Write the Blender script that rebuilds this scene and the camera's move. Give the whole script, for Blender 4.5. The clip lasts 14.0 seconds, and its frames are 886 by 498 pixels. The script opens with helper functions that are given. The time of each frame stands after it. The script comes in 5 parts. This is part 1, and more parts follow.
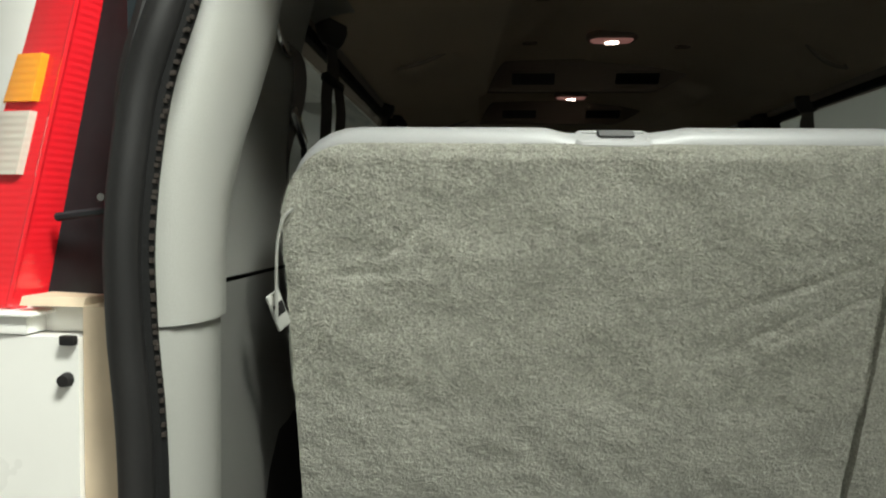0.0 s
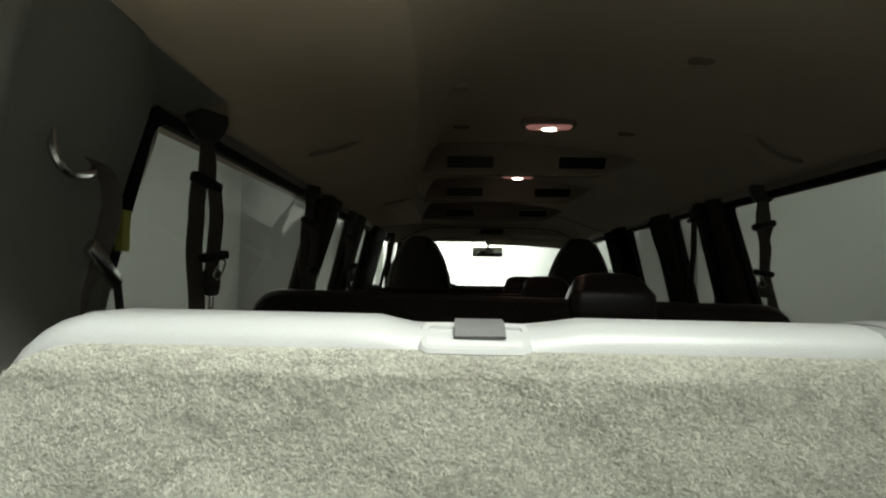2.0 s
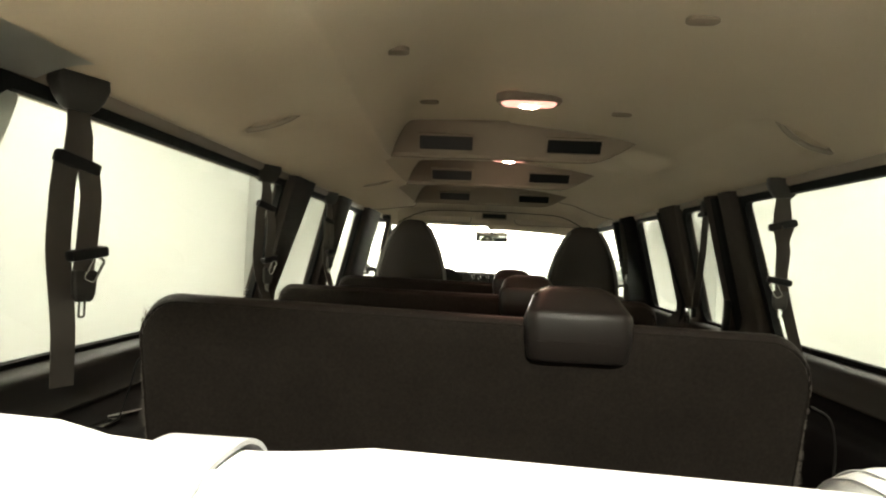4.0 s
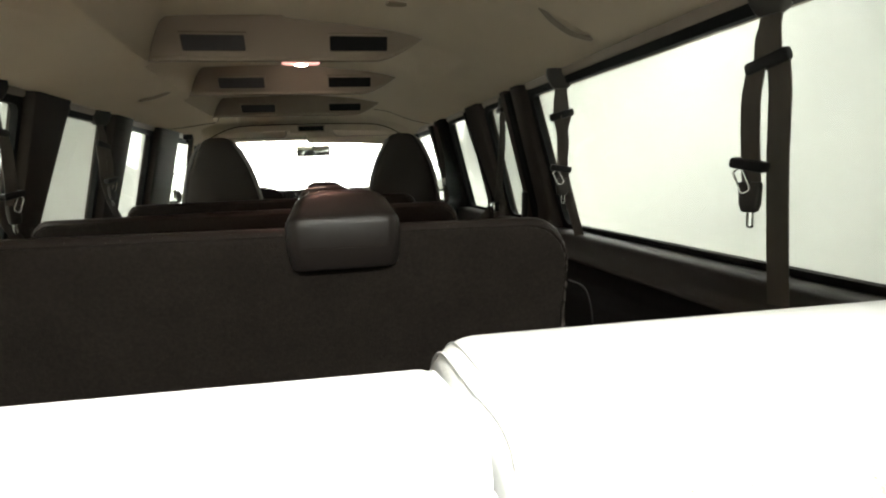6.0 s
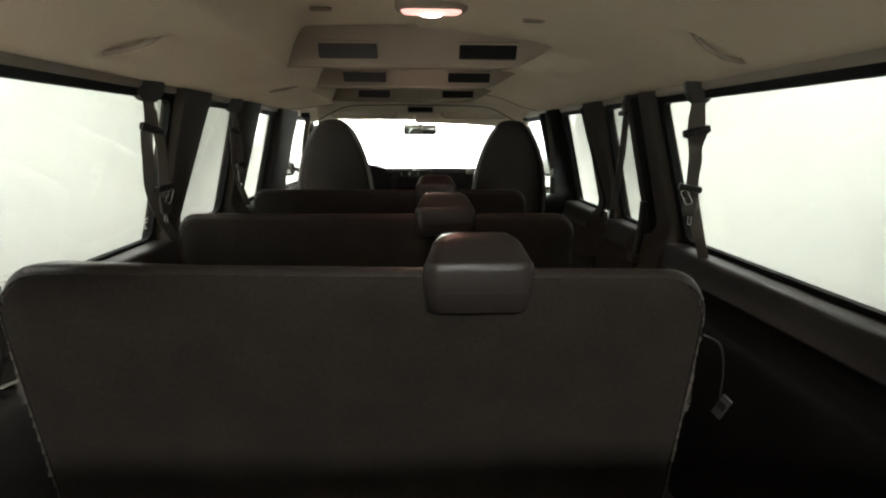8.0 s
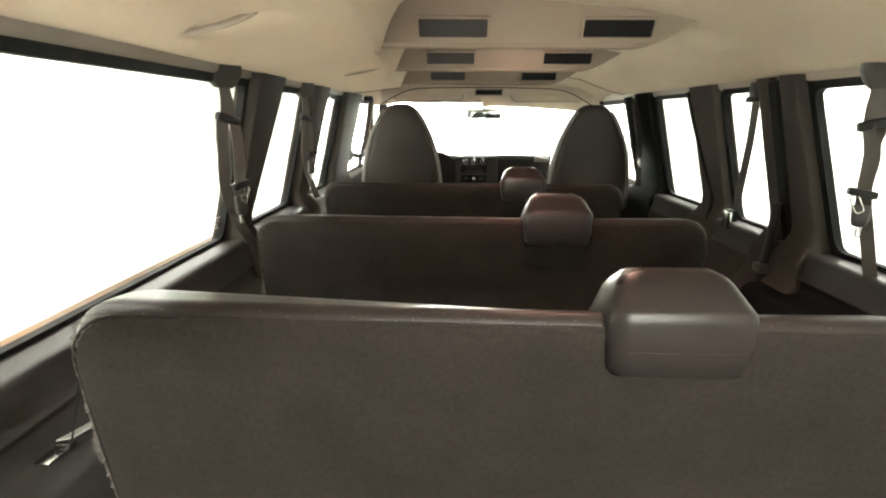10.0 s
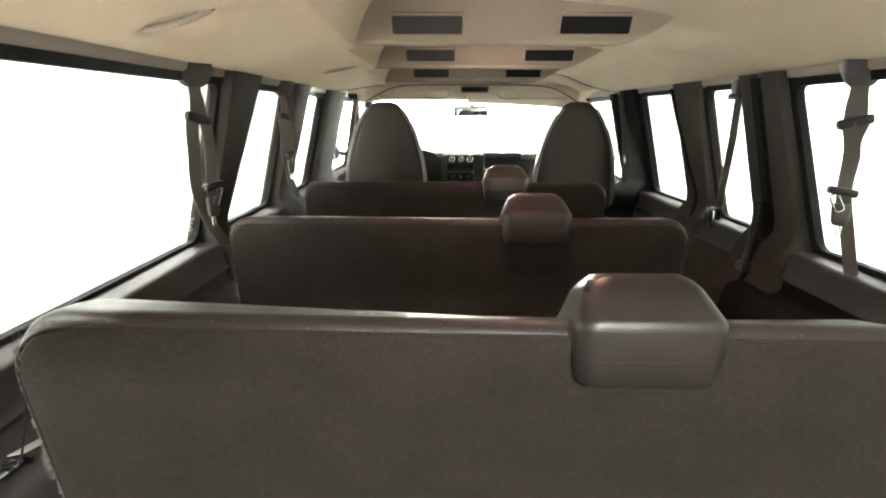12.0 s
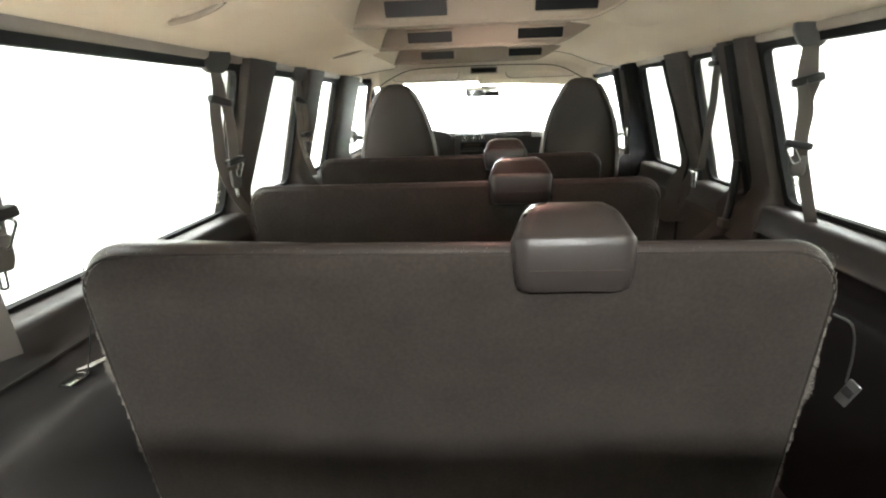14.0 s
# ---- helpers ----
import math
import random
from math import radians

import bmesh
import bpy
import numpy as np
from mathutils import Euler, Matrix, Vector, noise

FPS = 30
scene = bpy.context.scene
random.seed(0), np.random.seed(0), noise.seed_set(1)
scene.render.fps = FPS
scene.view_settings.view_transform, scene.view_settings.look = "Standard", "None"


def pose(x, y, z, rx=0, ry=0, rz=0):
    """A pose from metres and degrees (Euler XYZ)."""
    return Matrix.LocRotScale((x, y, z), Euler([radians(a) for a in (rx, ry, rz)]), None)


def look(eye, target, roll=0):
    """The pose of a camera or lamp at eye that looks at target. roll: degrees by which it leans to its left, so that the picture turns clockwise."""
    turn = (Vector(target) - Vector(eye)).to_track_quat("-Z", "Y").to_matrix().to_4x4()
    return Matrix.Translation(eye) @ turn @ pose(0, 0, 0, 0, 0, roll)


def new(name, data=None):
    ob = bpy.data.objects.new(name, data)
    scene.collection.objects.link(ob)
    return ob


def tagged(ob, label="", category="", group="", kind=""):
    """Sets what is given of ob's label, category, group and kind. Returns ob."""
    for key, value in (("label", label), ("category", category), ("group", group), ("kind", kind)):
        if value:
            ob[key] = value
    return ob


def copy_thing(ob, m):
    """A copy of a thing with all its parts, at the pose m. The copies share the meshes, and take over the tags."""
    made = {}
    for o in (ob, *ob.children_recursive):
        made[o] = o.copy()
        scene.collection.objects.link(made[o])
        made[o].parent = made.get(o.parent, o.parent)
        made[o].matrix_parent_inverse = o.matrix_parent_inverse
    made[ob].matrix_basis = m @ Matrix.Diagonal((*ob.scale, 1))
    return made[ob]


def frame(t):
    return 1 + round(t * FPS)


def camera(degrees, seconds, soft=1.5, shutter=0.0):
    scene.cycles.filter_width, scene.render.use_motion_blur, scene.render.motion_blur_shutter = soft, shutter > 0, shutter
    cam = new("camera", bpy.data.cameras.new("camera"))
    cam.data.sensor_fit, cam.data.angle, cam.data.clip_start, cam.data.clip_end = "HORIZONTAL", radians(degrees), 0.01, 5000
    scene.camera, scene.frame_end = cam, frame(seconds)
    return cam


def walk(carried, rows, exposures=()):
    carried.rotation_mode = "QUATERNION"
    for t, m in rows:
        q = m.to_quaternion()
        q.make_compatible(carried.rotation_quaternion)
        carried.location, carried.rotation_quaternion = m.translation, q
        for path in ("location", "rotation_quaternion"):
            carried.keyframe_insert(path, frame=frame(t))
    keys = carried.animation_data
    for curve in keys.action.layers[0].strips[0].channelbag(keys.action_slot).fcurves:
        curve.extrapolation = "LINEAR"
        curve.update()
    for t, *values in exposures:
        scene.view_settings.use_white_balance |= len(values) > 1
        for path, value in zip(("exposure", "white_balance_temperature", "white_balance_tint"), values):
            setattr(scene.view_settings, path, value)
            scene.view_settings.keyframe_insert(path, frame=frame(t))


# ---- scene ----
cam = camera(76.2, 14.0, soft=2.1)

PATH = [
    (0, (-0.401, 0.007, 1.403), (-0.541, 2.0, 1.314), 0.9),
    (0.5, (-0.418, 0.019, 1.413), (-0.298, 2.014, 1.339), 1.0),
    (1, (-0.408, 0.048, 1.439), (-0.191, 2.036, 1.393), 0.4),
    (1.2, (-0.391, 0.081, 1.461), (-0.2, 2.072, 1.414), 0.1),
    (1.5, (-0.328, 0.141, 1.523), (-0.327, 2.141, 1.567), 0.1),
    (1.8, (-0.262, 0.211, 1.553), (-0.297, 2.208, 1.651), 1.0),
    (2, (-0.254, 0.262, 1.569), (-0.303, 2.259, 1.666), 1.0),
    (2.2, (-0.268, 0.329, 1.583), (-0.244, 2.326, 1.687), 1.3),
    (4.5, (-0.04, 0.513, 1.635), (-0.177, 2.508, 1.591), 2.9),
    (5, (-0.003, 0.513, 1.631), (-0.067, 2.507, 1.492), 2.4),
    (5.5, (0.045, 0.584, 1.639), (0.366, 2.54, 1.37), 1.3),
    (5.7, (0.052, 0.582, 1.64), (0.522, 2.505, 1.355), -0.6),
    (6, (0.06, 0.564, 1.614), (0.475, 2.5, 1.333), -2.2),
    (6.3, (0.063, 0.547, 1.602), (0.382, 2.5, 1.318), -0.8),
    (6.5, (0.08, 0.543, 1.602), (0.328, 2.509, 1.336), -1.9),
    (7, (0.088, 0.54, 1.679), (0.182, 2.52, 1.409), 0.5),
    (9.3, (-0.193, 0.737, 1.775), (-0.097, 2.66, 1.231), -0.4),
    (9.5, (-0.198, 0.76, 1.779), (-0.178, 2.69, 1.257), -0.2),
    (10, (-0.201, 0.842, 1.782), (-0.238, 2.789, 1.324), 0.4),
    (10.5, (-0.209, 0.888, 1.788), (-0.27, 2.838, 1.348), -0.4),
    (11, (-0.211, 0.901, 1.804), (-0.261, 2.852, 1.366), -1.2),
    (11.5, (-0.199, 0.902, 1.801), (-0.232, 2.849, 1.346), 0.1),
    (12, (-0.159, 0.874, 1.788), (-0.17, 2.818, 1.319), 0.2),
    (12.5, (-0.09, 0.839, 1.773), (-0.04, 2.769, 1.249), 0.1),
    (13, (-0.057, 0.797, 1.764), (-0.044, 2.724, 1.226), 0.1),
    (13.5, (-0.048, 0.76, 1.767), (-0.053, 2.694, 1.258), -0.7),
    (14, (-0.059, 0.677, 1.751), (-0.17, 2.608, 1.24), -2.0),
]

EXPOSURES = [(0, -0.58, 6600, 11), (0.5, -0.44, 6600, 10), (1, -0.28, 6600, 9), (1.5, -0.18, 6600, 9), (2.2, -0.08, 6600, 9), (4.3, 3.05, 7500, 13), (5.0, 3.0, 7200, 13), (5.5, 2.88, 7000, 14), (6.0, 2.85, 6700, 14), (6.5, 1.8, 6600, 13), (7.2, 1.86, 6450, 15),
             (9.3, 4.68, 6800, 16), (11, 4.68, 6700, 17), (14, 4.74, 6300, 17)]
walk(cam, [(t, look(eye, target, roll)) for t, eye, target, roll in PATH], EXPOSURES)

# ---- world and lights ----
world = bpy.data.worlds.new("world")
scene.world = world
world.use_nodes = True
world.node_tree.nodes["Background"].inputs[0].default_value = (0.8, 0.85, 0.8, 1)
world.node_tree.nodes["Background"].inputs[1].default_value = 0.02

ROOM = (-3.80, 3.6, -4.2, 9.4, 3.4)      # x0 x1 y0 y1 height of the paint-white garage


def area_lamp(name, x, y, z, sx, sy, watts, colour, turn=(0, 0, 0), spread=180):
    data = bpy.data.lights.new(name, "AREA")
    data.shape, data.size, data.size_y, data.energy, data.color = "RECTANGLE", sx, sy, watts, colour
    data.spread = radians(spread)
    ob = new(name, data)
    ob.matrix_world = pose(x, y, z, *turn)
    return ob


def dome_light(name, x, y, z, watts):
    data = bpy.data.lights.new(name, "AREA")
    data.shape, data.size, data.size_y, data.energy, data.color = "ELLIPSE", 0.12, 0.05, watts, (1.0, 0.42, 0.30)
    data.spread = radians(125)
    ob = new(name, data)
    ob.matrix_world = pose(x, y, z)
    return ob


COOL = (0.94, 1.0, 0.92)
# Garage lamps are added to light the van; none of them is seen.
for lx, ly, watts in ((-2.3, 1.5, 3.6), (2.3, 1.5, 2.2), (-2.3, 5.2, 9.0), (2.3, 5.2, 6.2)):
    area_lamp("unseen_tube_glow", lx, ly, 3.28, 0.30, 1.25, watts, COOL)
# unseen reflector tubes, added: one before the bonnet, one over the open rear door, tipped towards its left side
area_lamp("unseen_tube_glow", 0, 8.5, 3.27, 1.25, 0.30, 150, COOL, (24, 0, 0), 110)
area_lamp("unseen_tube_glow", 0.1, -0.42, 3.26, 1.25, 0.30, 165, COOL, (0, 42, 0), 112)
area_lamp("unseen_tube_glow", 0.3, -2.6, 3.27, 1.25, 0.60, 54, COOL)
dome_light("dome_glow", 0.024, 2.014, 2.015, 0.085)
dome_light("dome_glow", 0.025, 2.90, 2.0, 0.045)


# ---- materials ----
def mat(name, colour, rough=0.6, metal=0.0, grain=60.0, vary=0.12, stain=3.0, stain_vary=0.15, bump=0.15, bump_scale=None, coat=0.0, spec=0.5, per_object=0.0, stretch=(1, 1, 1), sheen=0.0):
    """Principled surface with fine grain, broad staining and bump at real-world size."""
    m = bpy.data.materials.new(name)
    m.use_nodes = True
    n, k = m.node_tree.nodes, m.node_tree.links
    b = n["Principled BSDF"]
    b.inputs["Metallic"].default_value = metal
    b.inputs["Specular IOR Level"].default_value = spec
    b.inputs["Coat Weight"].default_value = coat
    b.inputs["Sheen Weight"].default_value = sheen
    tc = n.new("ShaderNodeTexCoord")
    mp = n.new("ShaderNodeMapping")
    mp.inputs["Scale"].default_value = stretch
    k.new(tc.outputs["Object"], mp.inputs[0])
    fine, broad = n.new("ShaderNodeTexNoise"), n.new("ShaderNodeTexNoise")
    fine.inputs["Scale"].default_value, fine.inputs["Detail"].default_value = grain, 4
    broad.inputs["Scale"].default_value, broad.inputs["Detail"].default_value = stain, 5
    k.new(mp.outputs[0], fine.inputs[0])
    k.new(tc.outputs["Object"], broad.inputs[0])
    add = n.new("ShaderNodeMath"); add.operation = "MULTIPLY_ADD"
    add.inputs[1].default_value, add.inputs[2].default_value = 2 * vary, 1 - vary
    k.new(fine.outputs[0], add.inputs[0])
    add2 = n.new("ShaderNodeMath"); add2.operation = "MULTIPLY_ADD"
    add2.inputs[1].default_value, add2.inputs[2].default_value = 2 * stain_vary, 1 - stain_vary
    k.new(broad.outputs[0], add2.inputs[0])
    mul = n.new("ShaderNodeMath"); mul.operation = "MULTIPLY"
    k.new(add.outputs[0], mul.inputs[0]); k.new(add2.outputs[0], mul.inputs[1])
    out = mul
    if per_object:
        info = n.new("ShaderNodeObjectInfo")
        po = n.new("ShaderNodeMath"); po.operation = "MULTIPLY_ADD"
        po.inputs[1].default_value, po.inputs[2].default_value = 2 * per_object, 1 - per_object
        k.new(info.outputs["Random"], po.inputs[0])
        out = n.new("ShaderNodeMath"); out.operation = "MULTIPLY"
        k.new(mul.outputs[0], out.inputs[0]); k.new(po.outputs[0], out.inputs[1])
    mix = n.new("ShaderNodeVectorMath"); mix.operation = "SCALE"
    mix.inputs[0].default_value = colour
    k.new(out.outputs[0], mix.inputs["Scale"])
    k.new(mix.outputs[0], b.inputs["Base Color"])
    rg = n.new("ShaderNodeMapRange")
    rg.inputs[3].default_value, rg.inputs[4].default_value = max(0.03, rough - 0.08), min(1, rough + 0.08)
    k.new(broad.outputs[0], rg.inputs[0]); k.new(rg.outputs[0], b.inputs["Roughness"])
    if bump:
        bn = n.new("ShaderNodeTexNoise")
        bn.inputs["Scale"].default_value, bn.inputs["Detail"].default_value = bump_scale or grain, 3
        k.new(mp.outputs[0], bn.inputs[0])
        bp = n.new("ShaderNodeBump")
        bp.inputs["Strength"].default_value, bp.inputs["Distance"].default_value = bump, 0.003
        k.new(bn.outputs[0], bp.inputs["Height"]); k.new(bp.outputs[0], b.inputs["Normal"])
    return m


def glass_mat(name, tint, gloss=0.05):
    m = bpy.data.materials.new(name)
    m.use_nodes = True
    n, k = m.node_tree.nodes, m.node_tree.links
    n.remove(n["Principled BSDF"])
    tr, gl, fr, mx = (n.new("ShaderNodeBsdfTransparent"), n.new("ShaderNodeBsdfGlossy"), n.new("ShaderNodeLayerWeight"), n.new("ShaderNodeMixShader"))
    tr.inputs[0].default_value = (*tint, 1)
    gl.inputs["Roughness"].default_value = gloss
    fr.inputs["Blend"].default_value = 0.5
    pw, sc = n.new("ShaderNodeMath"), n.new("ShaderNodeMath")
    pw.operation, sc.operation = "POWER", "MULTIPLY_ADD"
    pw.inputs[1].default_value = 5.0
    sc.inputs[1].default_value, sc.inputs[2].default_value = 0.9, 0.04
    k.new(fr.outputs["Facing"], pw.inputs[0]); k.new(pw.outputs[0], sc.inputs[0]); k.new(sc.outputs[0], mx.inputs[0]); k.new(tr.outputs[0], mx.inputs[1]); k.new(gl.outputs[0], mx.inputs[2])
    k.new(mx.outputs[0], n["Material Output"].inputs[0])
    return m


def glow_mat(name, colour, strength):
    m = bpy.data.materials.new(name)
    m.use_nodes = True
    b = m.node_tree.nodes["Principled BSDF"]
    b.inputs["Base Color"].default_value = (0.8, 0.75, 0.7, 1)
    b.inputs["Emission Color"].default_value = (*colour, 1)
    b.inputs["Emission Strength"].default_value = strength
    return m


def lens_mat(name, colour):
    """Moulded coloured lamp lens with fine ribs."""
    m = bpy.data.materials.new(name)
    m.use_nodes = True
    n, k = m.node_tree.nodes, m.node_tree.links
    b = n["Principled BSDF"]
    b.inputs["Base Color"].default_value = (*colour, 1)
    b.inputs["Roughness"].default_value = 0.14
    b.inputs["Coat Weight"].default_value = 0.6
    b.inputs["Subsurface Weight"].default_value = 0.25
    b.inputs["Subsurface Radius"].default_value = (0.02, 0.01, 0.01)
    tc, wv, bp = n.new("ShaderNodeTexCoord"), n.new("ShaderNodeTexWave"), n.new("ShaderNodeBump")
    wv.bands_direction = "Z"
    wv.inputs["Scale"].default_value, wv.inputs["Distortion"].default_value = 42, 0.3
    bp.inputs["Strength"].default_value, bp.inputs["Distance"].default_value = 0.16, 0.002
    k.new(tc.outputs["Object"], wv.inputs[0]); k.new(wv.outputs[1], bp.inputs["Height"]); k.new(bp.outputs[0], b.inputs["Normal"])
    return m


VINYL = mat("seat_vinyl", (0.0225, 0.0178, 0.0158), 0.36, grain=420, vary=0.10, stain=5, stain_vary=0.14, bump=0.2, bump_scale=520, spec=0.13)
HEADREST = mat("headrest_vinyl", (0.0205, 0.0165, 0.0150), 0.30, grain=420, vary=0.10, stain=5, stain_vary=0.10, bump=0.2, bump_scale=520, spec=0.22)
VINYL_PALE = mat("pale_vinyl", (0.42, 0.425, 0.425), 0.38, grain=420, vary=0.06, stain=6, stain_vary=0.10, bump=0.12, bump_scale=520)
FRONT_VINYL = mat("front_seat_vinyl", (0.042, 0.034, 0.029), 0.45, grain=420, vary=0.1, stain=5, stain_vary=0.14, bump=0.25, bump_scale=480, spec=0.22)
# Inner bench backs: shade between the rows is put into this dark carpet colour.
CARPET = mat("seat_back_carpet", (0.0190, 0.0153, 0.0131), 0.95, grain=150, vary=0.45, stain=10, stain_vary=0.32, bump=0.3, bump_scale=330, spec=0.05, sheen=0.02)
CARPET_GREY = mat("grey_seat_back_carpet", (0.335, 0.332, 0.287), 0.95, grain=240, vary=0.5, stain=60, stain_vary=0.24, bump=0.9, bump_scale=260, spec=0.08, sheen=0.25)
FIBRE = mat("carpet_fibre", (0.40, 0.397, 0.343), 0.9, grain=110, vary=0.35, stain=60, stain_vary=0.24, bump=0, spec=0.15)
fibre_nodes, fibre_links = FIBRE.node_tree.nodes, FIBRE.node_tree.links
island, tone, dyed = fibre_nodes.new("ShaderNodeNewGeometry"), fibre_nodes.new("ShaderNodeMapRange"), fibre_nodes.new("ShaderNodeVectorMath")
tone.inputs[3].default_value, tone.inputs[4].default_value = 0.42, 1.38
dyed.operation = "SCALE"
fibre_base = fibre_nodes["Principled BSDF"].inputs["Base Color"]
fibre_links.new(island.outputs["Random Per Island"], tone.inputs[0])
fibre_links.new(fibre_base.links[0].from_socket, dyed.inputs[0])
fibre_links.new(tone.outputs[0], dyed.inputs["Scale"])
fibre_links.new(dyed.outputs[0], fibre_base)
PIPING = mat("seat_piping", (0.045, 0.036, 0.030), 0.7, grain=300, vary=0.2, bump=0.3)
HEADLINER = mat("headliner_cloth", (0.64, 0.56, 0.46), 0.95, grain=700, vary=0.10, stain=2.2, stain_vary=0.10, bump=0.25, bump_scale=800, spec=0.1)
VISOR = mat("visor_cloth", (0.60, 0.52, 0.43), 0.95, grain=600, vary=0.1, stain=4, stain_vary=0.12, bump=0.25, bump_scale=700, spec=0.1)
DUCT = mat("duct_plastic", (0.255, 0.203, 0.156), 0.85, grain=500, vary=0.06, stain=3, stain_vary=0.08, bump=0.15)
HANDLE = mat("handle_plastic", (0.30, 0.255, 0.205), 0.8, grain=500, vary=0.06, stain=3, stain_vary=0.08, bump=0.15)
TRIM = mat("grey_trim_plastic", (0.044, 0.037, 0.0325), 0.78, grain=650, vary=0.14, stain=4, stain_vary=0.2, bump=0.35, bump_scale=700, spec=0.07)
RAIL_TRIM = mat("beige_rail_trim", (0.30, 0.25, 0.205), 0.6, grain=650, vary=0.08, stain=4, stain_vary=0.12, bump=0.25, bump_scale=700, spec=0.3)
# Darker than TRIM: the shade below the sills is put into the colour.
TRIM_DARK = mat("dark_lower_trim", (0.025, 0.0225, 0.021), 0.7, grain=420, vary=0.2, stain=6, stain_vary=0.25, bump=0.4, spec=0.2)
# Shade on the right panel put into the colour; front right pillar kept dark too.
TRIM_SHADED = mat("shaded_side_trim", (0.0068, 0.0064, 0.0064), 0.9, grain=420, vary=0.25, stain=6, stain_vary=0.25, bump=0.4, spec=0.08)
TRIM_PALE = mat("pale_grey_trim", (0.315, 0.315, 0.29), 0.34, grain=650, vary=0.08, stain=3.2, stain_vary=0.2, bump=0.25, bump_scale=700)
# Same plastic as TRIM_PALE; extra light on the surround is put into the colour.
TRIM_BRIGHTENED = mat("brightened_grey_trim", (0.45, 0.45, 0.415), 0.5, grain=650, vary=0.08, stain=3.2, stain_vary=0.2, bump=0.25, bump_scale=700)
RUBBER = mat("black_rubber", (0.010, 0.010, 0.010), 0.7, grain=300, vary=0.2, bump=0.3, spec=0.1)
SEAL = mat("door_seal_rubber", (0.0125, 0.012, 0.012), 0.45, grain=240, vary=0.2, stain=9, stain_vary=0.3, bump=0.12)
WEB = mat("belt_webbing", (0.078, 0.067, 0.057), 0.75, grain=500, vary=0.3, bump=0.5, bump_scale=600, stretch=(1, 1, 3))
VENT_GREY = mat("vent_grey_plastic", (0.040, 0.036, 0.036), 0.6, grain=400, vary=0.15, bump=0.2, spec=0.2)
# Pale for the windscreen light on the seat sides, not their vinyl's tone.
SEAT_EDGE_LIGHT = mat("seat_edge_highlight", (0.20, 0.188, 0.175), 0.5, grain=420, vary=0.1, stain=5, stain_vary=0.14, bump=0.2)
BELT_GUIDE = mat("belt_guide_plastic", (0.038, 0.034, 0.030), 0.5, grain=400, vary=0.12, bump=0.2, spec=0.35)
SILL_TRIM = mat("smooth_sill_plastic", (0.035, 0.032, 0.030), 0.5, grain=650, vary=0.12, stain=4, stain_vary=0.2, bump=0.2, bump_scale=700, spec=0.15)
STRAP = mat("release_strap_weave", (0.14, 0.14, 0.14), 0.75, grain=500, vary=0.3, bump=0.5, bump_scale=600)
DASH_GREY = mat("grey_dash_plastic", (0.060, 0.056, 0.056), 0.55, grain=500, vary=0.12, bump=0.3, spec=0.15)
BLACK = mat("black_plastic", (0.015, 0.014, 0.014), 0.5, grain=400, vary=0.15, bump=0.2, spec=0.18)
DASH = mat("dash_plastic", (0.034, 0.031, 0.030), 0.7, grain=500, vary=0.12, bump=0.3, spec=0.06)
CHROME = mat("bright_steel", (0.62, 0.62, 0.6), 0.22, metal=1.0, grain=200, vary=0.1, bump=0.05)
WHITE_PAINT = mat("white_body_paint", (0.86, 0.85, 0.81), 0.3, grain=30, vary=0.02, stain=8, stain_vary=0.05, bump=0, coat=0.5)
TAN_PAINT = mat("primer_edge", (0.62, 0.50, 0.36), 0.5, grain=40, vary=0.08, stain=14, stain_vary=0.2, bump=0.1)
JAMB_BLACK = mat("black_jamb_paint", (0.021, 0.027, 0.030), 0.6, grain=60, vary=0.2, stain=16, stain_vary=0.5, bump=0.12, spec=0.1)
FLOOR_MAT = mat("rubber_floor_mat", (0.035, 0.035, 0.036), 0.8, grain=200, vary=0.25, stain=5, stain_vary=0.3, bump=0.5)
ROOM_WALL = mat("white_wall_paint", (0.43, 0.437, 0.427), 0.7, grain=40, vary=0.02, stain=0.7, stain_vary=0.06, bump=0.1)
BOARD = mat("brown_floor_board", (0.088, 0.036, 0.0115), 0.5, grain=14, vary=0.18, stain=2, stain_vary=0.2, bump=0.1, stretch=(1, 0.15, 1), per_object=0.12)
ROOM_FLOOR = mat("grey_floor_paint", (0.50, 0.485, 0.45), 0.45, grain=14, vary=0.18, stain=2, stain_vary=0.2, bump=0.1, stretch=(1, 0.15, 1))
RED = lens_mat("red_lens", (0.78, 0.016, 0.026))
AMBER = lens_mat("amber_lens", (0.95, 0.36, 0.03))
CLEAR = lens_mat("clear_lens", (0.62, 0.55, 0.48))
GLASS = glass_mat("window_glass", (0.93, 0.96, 0.92))
SHIELD = glass_mat("windscreen_glass", (0.95, 0.97, 0.95))
TAG = mat("white_tag_plastic", (0.42, 0.42, 0.39), 0.4, grain=200, vary=0.1, bump=0.1)
TAG_GREY = mat("grey_tag_plastic", (0.042, 0.040, 0.038), 0.4, grain=200, vary=0.1, bump=0.1)
DOME_LENS = glow_mat("dome_lens_glow", (1.0, 0.42, 0.36), 0.22)
DOME_BULB = glow_mat("dome_bulb_glow", (1.0, 0.80, 0.66), 12.0)
STICKER = mat("yellow_sticker", (0.5, 0.5, 0.12), 0.5, grain=80, vary=0.05, bump=0)
TUBE = glow_mat("tube_glow", COOL, 6.0)
MIRROR = mat("mirror_glass", (0.85, 0.87, 0.87), 0.04, metal=1.0, grain=10, vary=0.01, stain_vary=0.01, bump=0)
DASH_MARK = mat("dash_mark_white", (0.75, 0.75, 0.72), 0.5, grain=100, vary=0.03, bump=0)


